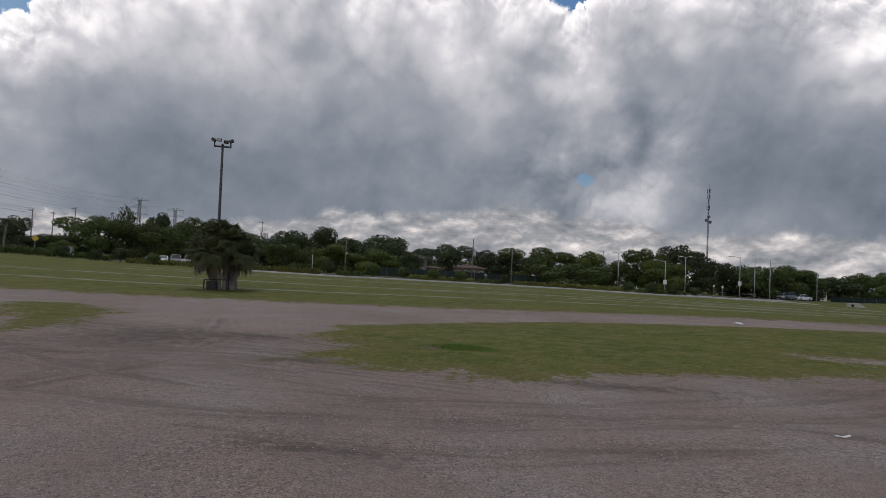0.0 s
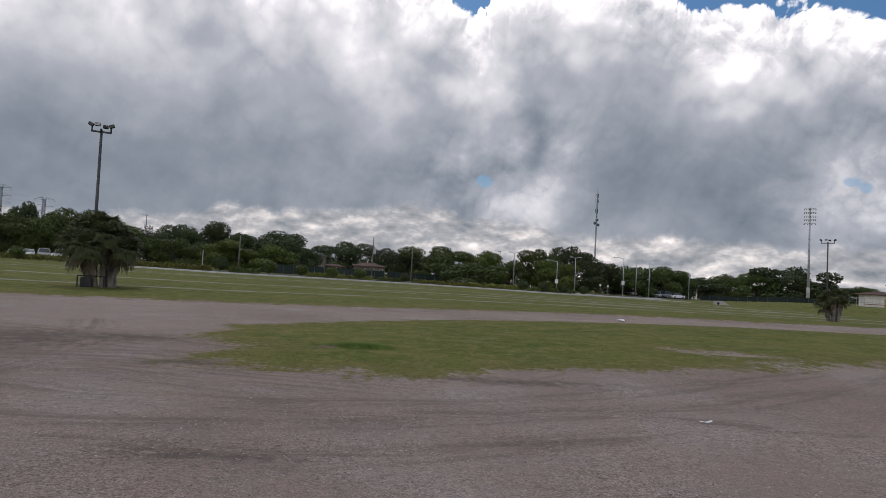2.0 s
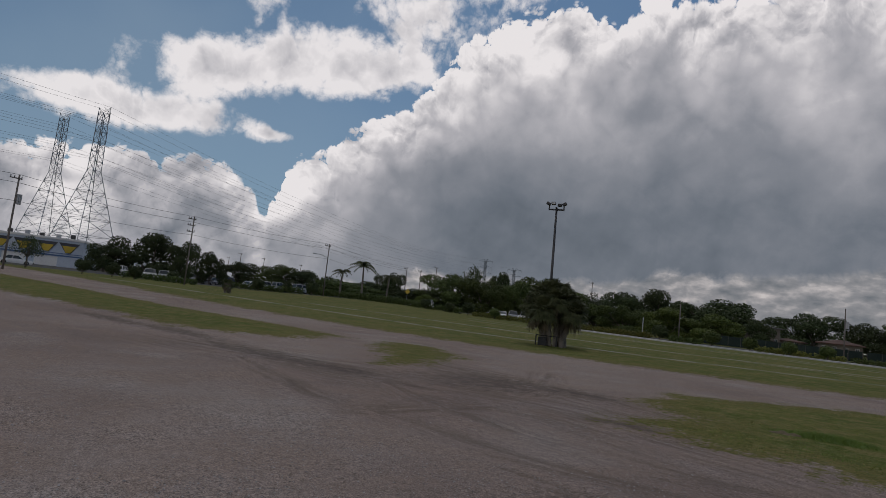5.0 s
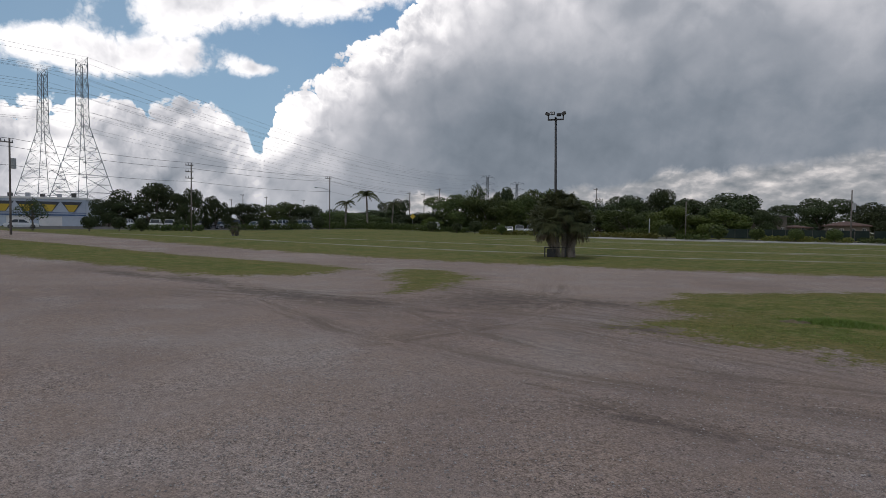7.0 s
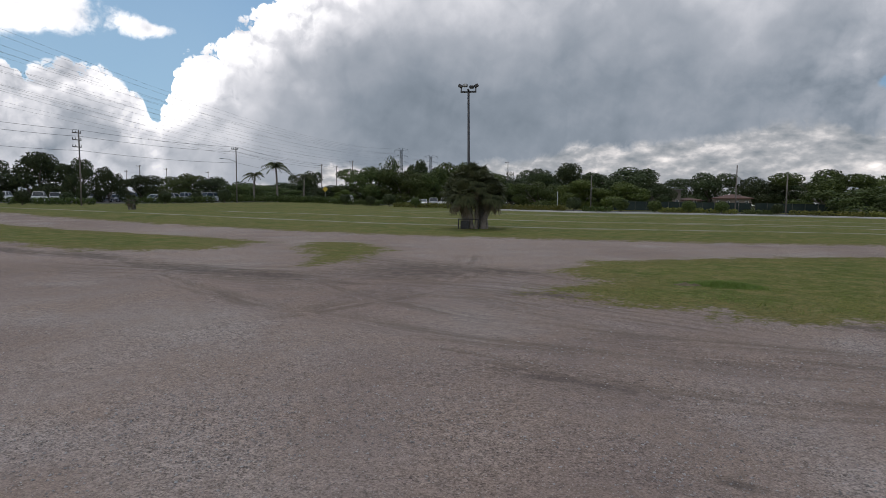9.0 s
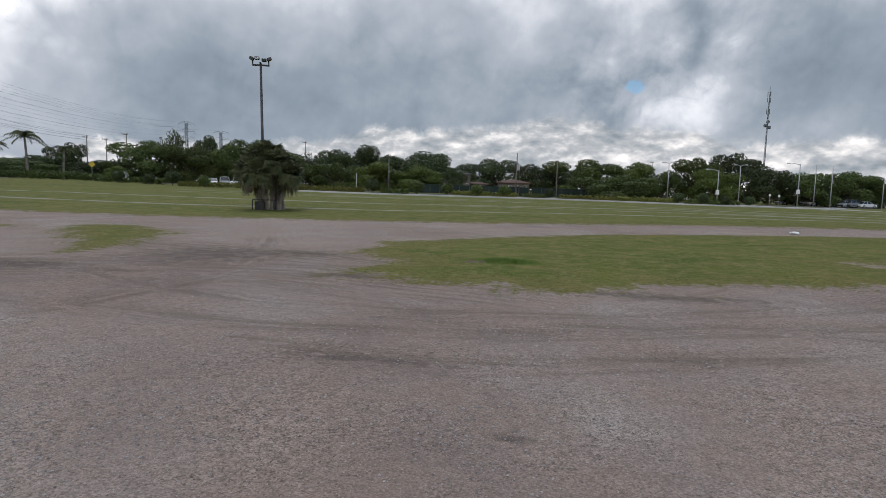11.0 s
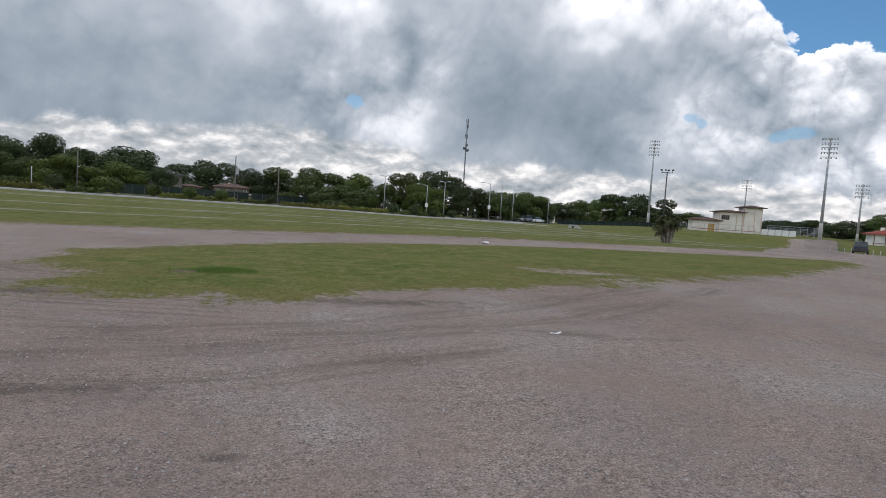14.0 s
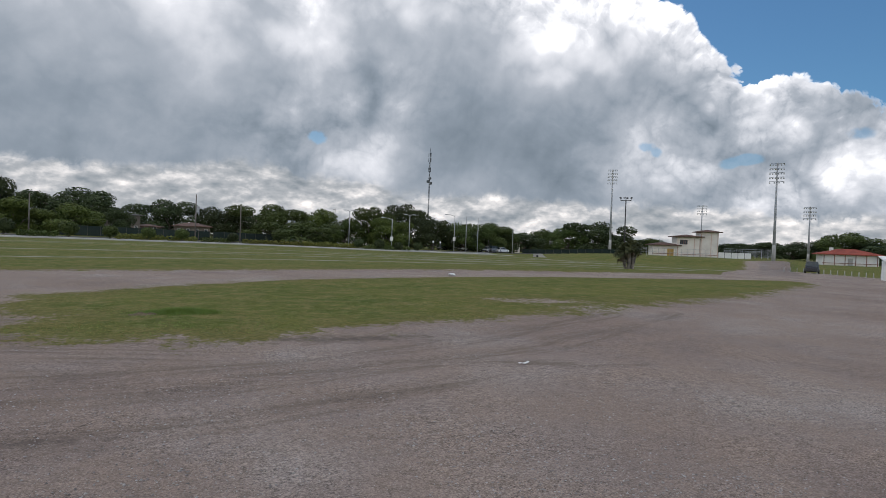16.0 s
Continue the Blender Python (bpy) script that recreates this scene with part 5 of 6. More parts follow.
def press_building():
    """Cream stadium building: a low wing, a two-storey block and a taller tower with red-brown hipped roofs."""
    d = 172
    x, y, z = spot(42.8, d)
    root = empty("stadium_building", (x, y, z), -42.2 + 14)
    wing = wall_box(root, "wing", 6.6, 5, -0.4, 2.75, (-5.9, 0, 0), M_STUCCO, [(0.6, 2.3, -0.1, 2.0)])
    part("door", box(bmesh.new(), (1.66, 0.06, 2.06), (1.45, -2.3, 0.95), 0, 0.01), M_DOORY, wing, "ochre double door")
    part("band", box(bmesh.new(), (6.64, 0.06, 0.16), (0, -2.52, 0.55)), M_TRIM, wing)
    block = wall_box(root, "block", 5.9, 6, -0.4, 5.2, (0.1, 0.3, 0), M_STUCCO, [(-2.3, -0.3, 3.2, 4.4)])
    for i in range(2):
        window(block, -2.3 + i * 1.0, -1.3 + i * 1.0, 3.2, 4.4, -3.0, 1, M_TRIM)
    for px in (-2.8, 1.4, 2.8):
        part("pilaster", box(bmesh.new(), (0.14, 0.08, 5.0), (px, -3.03, 2.3)), M_PINK, block)
    part("band", box(bmesh.new(), (5.94, 0.06, 0.14), (0, -3.03, 0.55)), M_TRIM, block)
    tower = wall_box(root, "tower", 4.5, 4.8, -0.4, 6.6, (5.3, -0.4, 0), M_STUCCO)
    for px in (-2.1, 0.4, 2.1):
        part("pilaster", box(bmesh.new(), (0.14, 0.08, 6.4), (px, -2.43, 3.0)), M_PINK, tower)
    part("band", box(bmesh.new(), (4.54, 0.06, 0.14), (0, -2.43, 0.55)), M_TRIM, tower)
    for ob, w, dd, h, rise in ((wing, 6.6, 5, 2.75, 0.7), (block, 5.9, 6, 5.2, 0.55), (tower, 4.5, 4.8, 6.6, 0.6)):
        part("roof", hip_roof(bmesh.new(), w, dd, h, rise, 0.85), M_ROOFB, ob, "red-brown hipped roof")
    tagged(root, "cream stadium building with a tower and brown hipped roofs", "building")


press_building()


def red_roof_building():
    d = 178
    x, y, z = spot(54.9, d)
    root = empty("clubhouse", (x, y, z), -54.9 + 12)
    w, dd = 11.6, 8.0
    holes = [(-0.55, 0.55, -0.4, 1.8)]
    body = wall_box(root, "wall", w, dd, -0.6, 2.6, (0, 0, 0), M_WHITE, holes)
    part("door", box(bmesh.new(), (1.06, 0.06, 2.16), (0, -dd / 2 + 0.14, 0.7), 0, 0.01), M_CONC, body, "grey metal door")
    part("plinth", box(bmesh.new(), (4.9, 0.06, 1.05), (-3.2, -dd / 2 - 0.02, -0.02)), M_STUCCO, body)
    part("plinth", box(bmesh.new(), (4.9, 0.06, 1.05), (3.2, -dd / 2 - 0.02, -0.02)), M_STUCCO, body)
    for i in range(6):
        part("column", box(bmesh.new(), (0.16, 0.16, 3.1), (-5.6 + 2.2 * i, -dd / 2 - 0.5, 1.0), 0, 0.02), M_TRIM, root)
    part("band", box(bmesh.new(), (w + 0.04, 0.05, 0.14), (0, -dd / 2 - 0.03, 0.55)), M_TRIM, root)
    part("roof", hip_roof(bmesh.new(), w, dd, 2.6, 1.35, 0.9), M_ROOF, root, "brick-red hipped tile roof")
    part("vent", box(bmesh.new(), (0.8, 0.7, 0.8), (-3.4, -0.6, 4.0), 0, 0.05), M_WHITE, root)
    tagged(root, "long cream clubhouse with a brick-red hipped roof", "building")


red_roof_building()


def shed():
    x, y, z = spot(59.2, 83)
    root = empty("shed", (x, y, z), -58 + 8)
    body = wall_box(root, "wall", 5.4, 3.2, -0.5, 2.25, (0, 0, 0), M_WHITE, [(1.2, 2.2, -0.3, 1.75)])
    # a dark panel closes the doorway; its colour stands for the shade inside
    part("door", box(bmesh.new(), (0.96, 0.05, 2.0), (1.7, -1.38, 0.72), 0, 0.01), M_NAVY, body, "dark panel coloured as the shade in a doorway")
    bm = box(bmesh.new(), (6.0, 4.0, 0.12), (0, 0, 2.5), 0, 0.01, 7)
    part("roof", bm, M_WHITE, root, "pale metal lean-to roof")
    ac = part("air_conditioner", box(bmesh.new(), (0.7, 0.45, 0.5), (-1.6, -1.8, 1.55), 0, 0.04), M_CONC, root, "grey window air conditioner")
    part("grille", box(bmesh.new(), (0.5, 0.03, 0.34), (-1.6, -2.03, 1.55), 0, 0.01), M_NAVY, ac)
    tagged(root, "small white shed with a lean-to metal roof", "shed")


shed()


def hall():
    """Pale hall with blue stripes and a row of funnel emblems, dark above and yellow below."""
    x, y, z = spot(-73.28, 174)
    root = empty("hall", (x, y, z), 59.6)
    w = 30
    doors = [(-13 + 6.2 * i, -8.4 + 6.2 * i, 0.0, 2.3) for i in range(4)]
    body = wall_box(root, "wall", w, 22, -1.0, 6.3, (0, 0, 0), M_PALEBLUE, doors)
    for h in doors:
        part("shutter", box(bmesh.new(), (h[1] - h[0] - 0.06, 0.08, 2.24), ((h[0] + h[1]) / 2, -10.8, 1.15), 0, 0.01), M_WHITE, body, "white roller shutter")
    for zz, hh in ((2.55, 0.3), (3.05, 0.16)):
        part("stripe", box(bmesh.new(), (w + 0.08, 0.14, hh), (0, -11.04, zz)), M_BLUEB, root, "blue stripe")
    part("fascia", box(bmesh.new(), (w + 0.5, 22.5, 0.5), (0, 0, 6.4), 0, 0.05), M_WHITE, root)

    def funnel(cx, z0, z1, w0, w1, yf, mat, label):
        bm = bmesh.new()
        p = [(-w1, z1), (w1, z1), (w0, z0), (-w0, z0)]
        f = [bm.verts.new((cx + a, yf - 0.1, b)) for a, b in p]
        g = [bm.verts.new((cx + a, yf, b)) for a, b in p]
        bm.faces.new(f[::-1])
        for i in range(4):
            bm.faces.new((f[i], f[(i + 1) % 4], g[(i + 1) % 4], g[i]))
        part("emblem", bm, mat, root, label)

    for i in range(6):
        cx = 12.1 - 4.4 * i
        funnel(cx, 3.3, 5.6, 0.55, 2.1, -11.01, M_NAVY, "dark funnel-shaped panel")
        funnel(cx, 3.34, 4.9, 0.5, 1.35, -11.14, M_YELLOW, "yellow funnel-shaped emblem")
    for i in range(9):
        part("roof_unit", box(bmesh.new(), (0.9, 0.9, 0.7 + 0.3 * (i % 3)), (-12.5 + 3.1 * i, -9.4 + (i % 2), 7.0), 0, 0.06), M_GALV if i % 2 else M_DARKPOLE, root)
    tagged(root, "large pale blue hall with dark and yellow funnel emblems", "building")


hall()


def house(az, d, w, dd, h, rise, wall, roof, label, rz=0.0, n=3):
    x, y, z = spot(az, d)
    root = empty("house", (x, y, z), -az + rz)
    holes = [(-w / 2 + (i + 0.35) * w / n, -w / 2 + (i + 0.75) * w / n, 1.0, 2.1) for i in range(n)]
    body = wall_box(root, "wall", w, dd, -0.8, h, (0, 0, 0), wall, holes)
    for q in holes:
        window(body, *q, -dd / 2, 1)
    part("roof", hip_roof(bmesh.new(), w, dd, h, rise, 0.5), roof, root)
    tagged(root, label, "house", "houses behind the trees")


house(-8.7, 134, 6.0, 6, 4.1, 0.35, M_TAN, M_GREYROOF, "tan two-storey building behind the green fence", 10, 4)
house(-3.0, 138, 7, 6, 2.5, 0.8, M_TAN, M_ROOFB, "low tan house with a brown roof behind trees", 0, 4)
house(-6.6, 136, 5, 5, 2.0, 0.5, M_TAN, M_ROOFB, "low tan house with a brown roof behind the fence", -8, 3)
house(26.6, 186, 6.0, 6, 2.9, 1.6, M_STUCCO, M_ROOFB, "small cream house behind the parked cars", 15, 2)
house(-14.4, 165, 5, 5, 3.0, 0.8, M_PINK, M_ROOFB, "small salmon building between trees", 0, 2)
house(11.5, 178, 9, 7, 3.2, 0.9, M_STUCCO, M_GREYROOF, "low pale house behind trees", 0, 3)
house(-69.8, 220, 20, 10, 4, 1.2, M_TAN, M_GREYROOF, "low tan building beyond the parking lot", 0, 4)
house(-44, 200, 22, 10, 4.0, 1.2, M_TAN, M_GREYROOF, "long low building beyond the palms", 0, 5)


def fabric_fence(az0, az1, d, height, label, panels, mat=None):
    root = empty("fence", spot((az0 + az1) / 2, d))
    inv = root.matrix_basis.inverted()
    for i in range(panels + 1):
        p = inv @ Vector(spot(az0 + (az1 - az0) * i / panels, d))
        part("post", rod(bmesh.new(), p - Vector((0, 0, 0.2)), p + Vector((0, 0, height + 0.08)), 0.04, 0.04, 6), M_DARKPOLE, root)
    for i in range(panels):
        a, b = (inv @ Vector(spot(az0 + (az1 - az0) * (i + k) / panels, d)) for k in (0, 1))
        c, e = (a + b) / 2, b - a
        ang = math.degrees(math.atan2(e.y, e.x))
        part("panel", box(bmesh.new(), (e.xy.length - 0.1, 0.03, height - 0.1), (c.x, c.y, c.z + height / 2 + 0.02), ang), mat or M_GREENF, root)
    tagged(root, label, "fence", "fences round the field")


fabric_fence(-13, -1.5, 112, 1.7, "chain-link fence with dark green fabric behind the hedge", 12)
fabric_fence(-1.2, 8, 116, 1.7, "chain-link fence with dark green fabric beside the road", 10)
fabric_fence(28, 37, 165, 1.25, "dark fabric-covered fence along the stadium bank", 12)
fabric_fence(45.5, 48.1, 155, 1.45, "white panel wall beside the stadium stand", 5, M_WHITE)


def rail_fence(az0, az1, d, height, posts):
    root = empty("wire_fence", spot((az0 + az1) / 2, d))
    inv = root.matrix_basis.inverted()
    prev = None
    for i in range(posts + 1):
        p = inv @ Vector(spot(az0 + (az1 - az0) * i / posts, d))
        part("post", rod(bmesh.new(), p, p + Vector((0, 0, height)), 0.045, 0.045, 6), M_GALV, root)
        if prev is not None:
            bm = bmesh.new()
            for h in (height, height * 0.5):
                rod(bm, prev + Vector((0, 0, h)), p + Vector((0, 0, h)), 0.03, 0.03, 5)
            part("rail", bm, M_GALV, root)
        prev = p
    tagged(root, "grey steel pipe fence in front of the stadium building", "fence")


rail_fence(39.0, 45.0, 160, 1.9, 12)


def bleachers():
    x, y, z = spot(47.9, 182)
    root = empty("bleachers", (x, y, z), -47.3)
    w = 12.5
    for i in range(5):
        part("bench", box(bmesh.new(), (w, 0.45, 0.07), (0, 2.0 - i * 0.8, 1.7 - i * 0.3), 0, 0.01), M_GALV, root)
    for i in range(9):
        px = -w / 2 + i * w / 8
        bm = bmesh.new()
        rod(bm, (px, 2.4, -0.3), (px, 2.4, 2.5), 0.06, 0.06, 6)
        rod(bm, (px, -1.4, -0.3), (px, 2.4, 1.6), 0.05, 0.05, 6)
        part("frame", bm, M_GALV, root)
    for h in (2.5, 2.0):
        part("rail", rod(bmesh.new(), (-w / 2, 2.4, h), (w / 2, 2.4, h), 0.05, 0.05, 6), M_GALV, root)
    tagged(root, "open grey steel bleachers beside the white wall", "bleachers")


bleachers()


def headwall():
    x, y, z = spot(29.6, 110)
    root = empty("drain_headwall", (x, y, z), -10, 0.75)
    part("wall", box(bmesh.new(), (2.2, 0.3, 0.95), (-0.3, 0, 0.35), 0, 0.03), M_CONC, root)
    bm = bmesh.new()
    v = [bm.verts.new(p) for p in ((0.8, -0.15, 0.8), (0.8, 0.15, 0.8), (2.2, 0.15, -0.1), (2.2, -0.15, -0.1), (0.8, -0.15, -0.1), (0.8, 0.15, -0.1))]
    for f in ((0, 1, 2, 3), (0, 3, 4), (1, 5, 2), (0, 4, 5, 1), (3, 2, 5, 4)):
        bm.faces.new([v[i] for i in f])
    part("wing_wall", bm, M_CONC, root)
    # no hole: a flat black disc on the wall paints the shade of a pipe mouth
    part("opening", rod(bmesh.new(), (-0.4, -0.16, 0.3), (-0.4, -0.2, 0.3), 0.3, 0.3, 14), M_BLACK, root, "black disc coloured as the shade inside a drain")
    tagged(root, "weathered concrete drain headwall in the grass bank", "drain")


headwall()


def bollards():
    root = empty("bollard", (0, 0, 0))
    bm = bmesh.new()
    rod(bm, (0, 0, -0.2), (0, 0, 0.62), 0.055, 0.05, 10)
    rod(bm, (0, 0, 0.62), (0, 0, 0.66), 0.05, 0.03, 10)
    part("post", bm, M_CONC, root, "", True)
    part("foot", rod(bmesh.new(), (0, 0, -0.1), (0, 0, 0.06), 0.16, 0.13, 10), M_CONC, root)
    tagged(root, "short white painted bollard along the grass edge", "bollard", "white bollards")
    for i in range(15):
        f = i / 14
        az, d = 50.6 + 6.6 * f, 107 - 15 * f
        m = pose(*spot(az, d))
        if i == 0:
            root.matrix_basis = m
        else:
            copy_thing(root, m)


bollards()

# ---------------------------------------------------------------- cars


def loft(bm, sections):
    """A closed body through cross sections (lists of points of equal length)."""
    rings = [[bm.verts.new(p) for p in s] for s in sections]
    n = len(rings[0])
    for a, b in zip(rings[:-1], rings[1:]):
        for i in range(n):
            bm.faces.new((a[i], a[(i + 1) % n], b[(i + 1) % n], b[i]))
    bm.faces.new(rings[0][::-1])
    bm.faces.new(rings[-1])
    return bm


def car_model(kind, mat, label):
    """A car along x: lower body, glazed cabin, roof, wheels, lights."""
    ln, w = (4.6, 1.8) if kind == "sedan" else (5.5, 1.95) if kind == "pickup" else (4.8, 1.9)
    root = empty("car", (0, 0, 0))

    def sec(x, z0, z1, ww):
        c = ww / 2
        return [(x, -c * 0.94, z0), (x, c * 0.94, z0), (x, c, (z0 + z1) / 2), (x, c * 0.9, z1), (x, -c * 0.9, z1), (x, -c, (z0 + z1) / 2)]
    hood = 0.88 if kind == "sedan" else 1.05
    body = loft(bmesh.new(), [sec(-ln / 2, 0.40, hood * 0.80, w * 0.86), sec(-ln / 2 + 0.18, 0.26, hood * 0.95, w * 0.97), sec(-ln * 0.2, 0.24, hood + 0.04, w), sec(ln * 0.2, 0.24, hood + 0.02, w), sec(ln / 2 - 0.2, 0.27, hood * 0.88, w * 0.96), sec(ln / 2, 0.40, hood * 0.68, w * 0.84)])
    bmesh.ops.recalc_face_normals(body, faces=body.faces)
    part("body", body, mat, root)
    x0, x1, top = {"sedan": (-1.75, 1.05, 1.45), "pickup": (-0.55, 1.45, 1.80), "suv": (-2.2, 1.2, 1.75)}[kind]
    slope_b, slope_f = {"sedan": (0.75, 0.75), "pickup": (0.12, 0.65), "suv": (0.3, 0.7)}[kind]
    cab = loft(bmesh.new(), [[(x0, -w * 0.44, hood), (x0, w * 0.44, hood), (x1, w * 0.44, hood), (x1, -w * 0.44, hood)],
                             [(x0 + slope_b, -w * 0.36, top - 0.06), (x0 + slope_b, w * 0.36, top - 0.06), (x1 - slope_f, w * 0.36, top - 0.06), (x1 - slope_f, -w * 0.36, top - 0.06)]])
    bmesh.ops.recalc_face_normals(cab, faces=cab.faces)
    cabin = part("cabin", cab, M_GLASS, root, "dark car windows")
    part("roof", box(bmesh.new(), (x1 - slope_f - x0 - slope_b + 0.06, w * 0.75, 0.07), ((x0 + slope_b + x1 - slope_f) / 2, 0, top - 0.03), 0, 0.03), mat, cabin)
    for s in (-1, 1):
        for xa, xb in ((x0, x0 + slope_b), (x1, x1 - slope_f), ((x0 + x1) / 2 - 0.1, (x0 + slope_b + x1 - slope_f) / 2)):
            part("pillar", rod(bmesh.new(), (xa, s * w * 0.445, hood), (xb, s * w * 0.365, top - 0.05), 0.045, 0.045, 4), mat, cabin)
    if kind == "pickup":
        part("bed", box(bmesh.new(), (1.7, w * 0.78, 0.05), (-1.75, 0, hood + 0.06), 0, 0.01), M_BLACK, root, "dark pickup bed")
    for sx in (-1, 1):
        for sy in (-1, 1):
            c = (sx * ln * 0.31, sy * (w / 2 - 0.1), 0.33)
            wh = part("wheel", rod(bmesh.new(), (c[0], c[1] - 0.11, c[2]), (c[0], c[1] + 0.11, c[2]), 0.33, 0.33, 16), M_TYRE, root)
            part("rim", rod(bmesh.new(), (c[0], c[1] - 0.12, c[2]), (c[0], c[1] + 0.12, c[2]), 0.2, 0.2, 12), M_GALV, wh)
    for sy in (-1, 1):
        part("headlight", box(bmesh.new(), (0.10, 0.36, 0.16), (ln / 2 - 0.07, sy * w * 0.32, hood * 0.66), 0, 0.03), M_LENS, root)
        part("tail_light", box(bmesh.new(), (0.08, 0.26, 0.22), (-ln / 2 + 0.05, sy * w * 0.34, hood * 0.72), 0, 0.03), CAR_PAINTS[4], root, "red tail light")
    for x in (-ln / 2, ln / 2):
        part("bumper", box(bmesh.new(), (0.16, w * 0.88, 0.2), (x, 0, 0.44), 0, 0.05), M_BLACK, root)
    tagged(root, label, "car")
    return root


def build_cars():
    names = ("white", "silver", "dark grey", "black", "red", "dark blue")
    where = [(-73.4, 112, 0, "sedan", 74, "on the road before the hall"), (52.6, 104, 3, "suv", 37, "parked beside the bollards")]
    rng = random.Random(5)
    for i, az in enumerate((-66.0, -64.9, -63.8, -62.6, -61.6, -60.5, -59.4, -58.2, -57.2)):
        where.append((az, 124 + 5 * (i % 2), (0, 2, 0, 1, 0, 0, 2, 1, 5)[i], ("suv", "sedan", "pickup")[i % 3], -az + rng.uniform(55, 85), "parked in the lot beyond the hedge"))
    for i, az in enumerate((-55.2, -54.0, -53.0, -51.9, -50.6)):
        where.append((az, 122, (0, 0, 1, 2, 1)[i], ("sedan", "suv", "pickup")[i % 3], -az + rng.uniform(30, 60), "parked in the lot beyond the hedge"))
    for i, az in enumerate((-31.2, -30.2, -29.0, -38.4)):
        where.append((az, 122, (0, 1, 0, 0)[i], ("sedan", "suv", "pickup", "suv")[i], -az + rng.uniform(75, 105), "parked under the trees"))
    for i in range(9):
        where.append((20.4 + 0.7 * i, 152 + (i % 3), (0, 2, 1, 0, 5, 0, 1, 2, 0, 1, 0)[i], ("sedan", "suv")[i % 2], -20 + rng.uniform(45, 75), "parked in a row before the trees"))
    where.append((6.3, 112, 0, "pickup", 5, "on the road behind the hedge"))
    models = {}
    for az, d, c, kind, rz, ctx in where:
        key = (c, kind)
        m = pose(*spot(az, d), 0, 0, rz)
        lab = "%s %s %s" % (names[c], "pickup truck" if kind == "pickup" else kind if kind == "sedan" else "sport utility car", ctx)
        if key not in models:
            ob = models[key] = car_model(kind, CAR_PAINTS[c], lab)
            ob.matrix_basis = m
        else:
            ob = copy_thing(models[key], m)
        ob["label"] = lab
        if "parked" in ctx and "bollards" not in ctx:
            ob["group"] = "parked cars"


build_cars()

# ---------------------------------------------------------------- signs


def road_sign(az, d, h, kind):
    x, y, z = spot(az, d)
    root = empty("road_sign", (x, y, z), -az)
    part("post", rod(bmesh.new(), (0, 0, -0.2), (0, 0, h), 0.035, 0.035, 6), M_GALV, root)
    if kind == "diamond":
        part("plate", box(bmesh.new(), (0.7, 0.02, 0.7), (0, -0.05, h), 0, 0.0, 0, 45), M_YELLOW, root, "yellow diamond plate")
        tagged(root, "yellow diamond road sign on a grey post", "road sign", "signs by the road")
    else:
        part("plate", box(bmesh.new(), (0.34, 0.02, 0.46), (0, -0.05, h - 0.25), 0, 0.005), M_WHITE, root, "white plate")
        tagged(root, "white rectangular road sign on a grey post", "road sign", "signs by the road")


road_sign(-40.6, 108, 2.6, "diamond")
for az, d, h in ((19.3, 128, 2.2), (20.0, 130, 2.1)):
    road_sign(az, d, h, "white")

# ---------------------------------------------------------------- small things on the ground


def litter_bag():
    x, y, z = 10.5, 26.9, float(land(10.5, 26.9)) + 0.03
    bm = bmesh.new()
    bmesh.ops.create_icosphere(bm, subdivisions=3, radius=0.15)
    for v in bm.verts:
        k = noise.noise(v.co * 9) * 0.05 + noise.noise(v.co * 22) * 0.02
        v.co += v.co.normalized() * k
        v.co.x *= 1.25
        v.co.z = max(v.co.z * 0.42, -0.05)
    ob = new("plastic_bag", mesh_of("plastic_bag", bm, M_PLASTIC, True))
    ob.location = (x, y, z + 0.035)
    tagged(ob, "crumpled white plastic bag lying on the gravel road", "bag")


litter_bag()


def litter_strip():
    x, y = 3.9, 7.1
    z = float(land(x, y))
    bm = bmesh.new()
    n = 12
    rows = []
    for i in range(n + 1):
        f = i / n
        px = -0.13 + 0.26 * f
        pz = 0.015 + 0.03 * max(0, f - 0.72) / 0.28 + 0.006 * math.sin(f * 11)
        wv = 0.035 * (1 - 0.4 * abs(f - 0.5))
        rows.append([bm.verts.new((px, -wv - 0.05 * math.sin(f * 2.4), pz)), bm.verts.new((px, wv - 0.05 * math.sin(f * 2.4), pz + 0.004)), bm.verts.new((px, wv - 0.05 * math.sin(f * 2.4), pz + 0.014)), bm.verts.new((px, -wv - 0.05 * math.sin(f * 2.4), pz + 0.012))])
    for a, b in zip(rows[:-1], rows[1:]):
        for i in range(4):
            bm.faces.new((a[i], a[(i + 1) % 4], b[(i + 1) % 4], b[i]))
    bm.faces.new(rows[0][::-1])
    bm.faces.new(rows[-1])
    ob = new("plastic_strip", mesh_of("plastic_strip", bm, M_PLASTIC, True))
    ob.matrix_basis = pose(x, y, z, 0, 0, 12) @ Matrix.Diagonal((0.6, 0.6, 0.6, 1))
    tagged(ob, "curled white scrap of plastic on the gravel", "litter")


litter_strip()


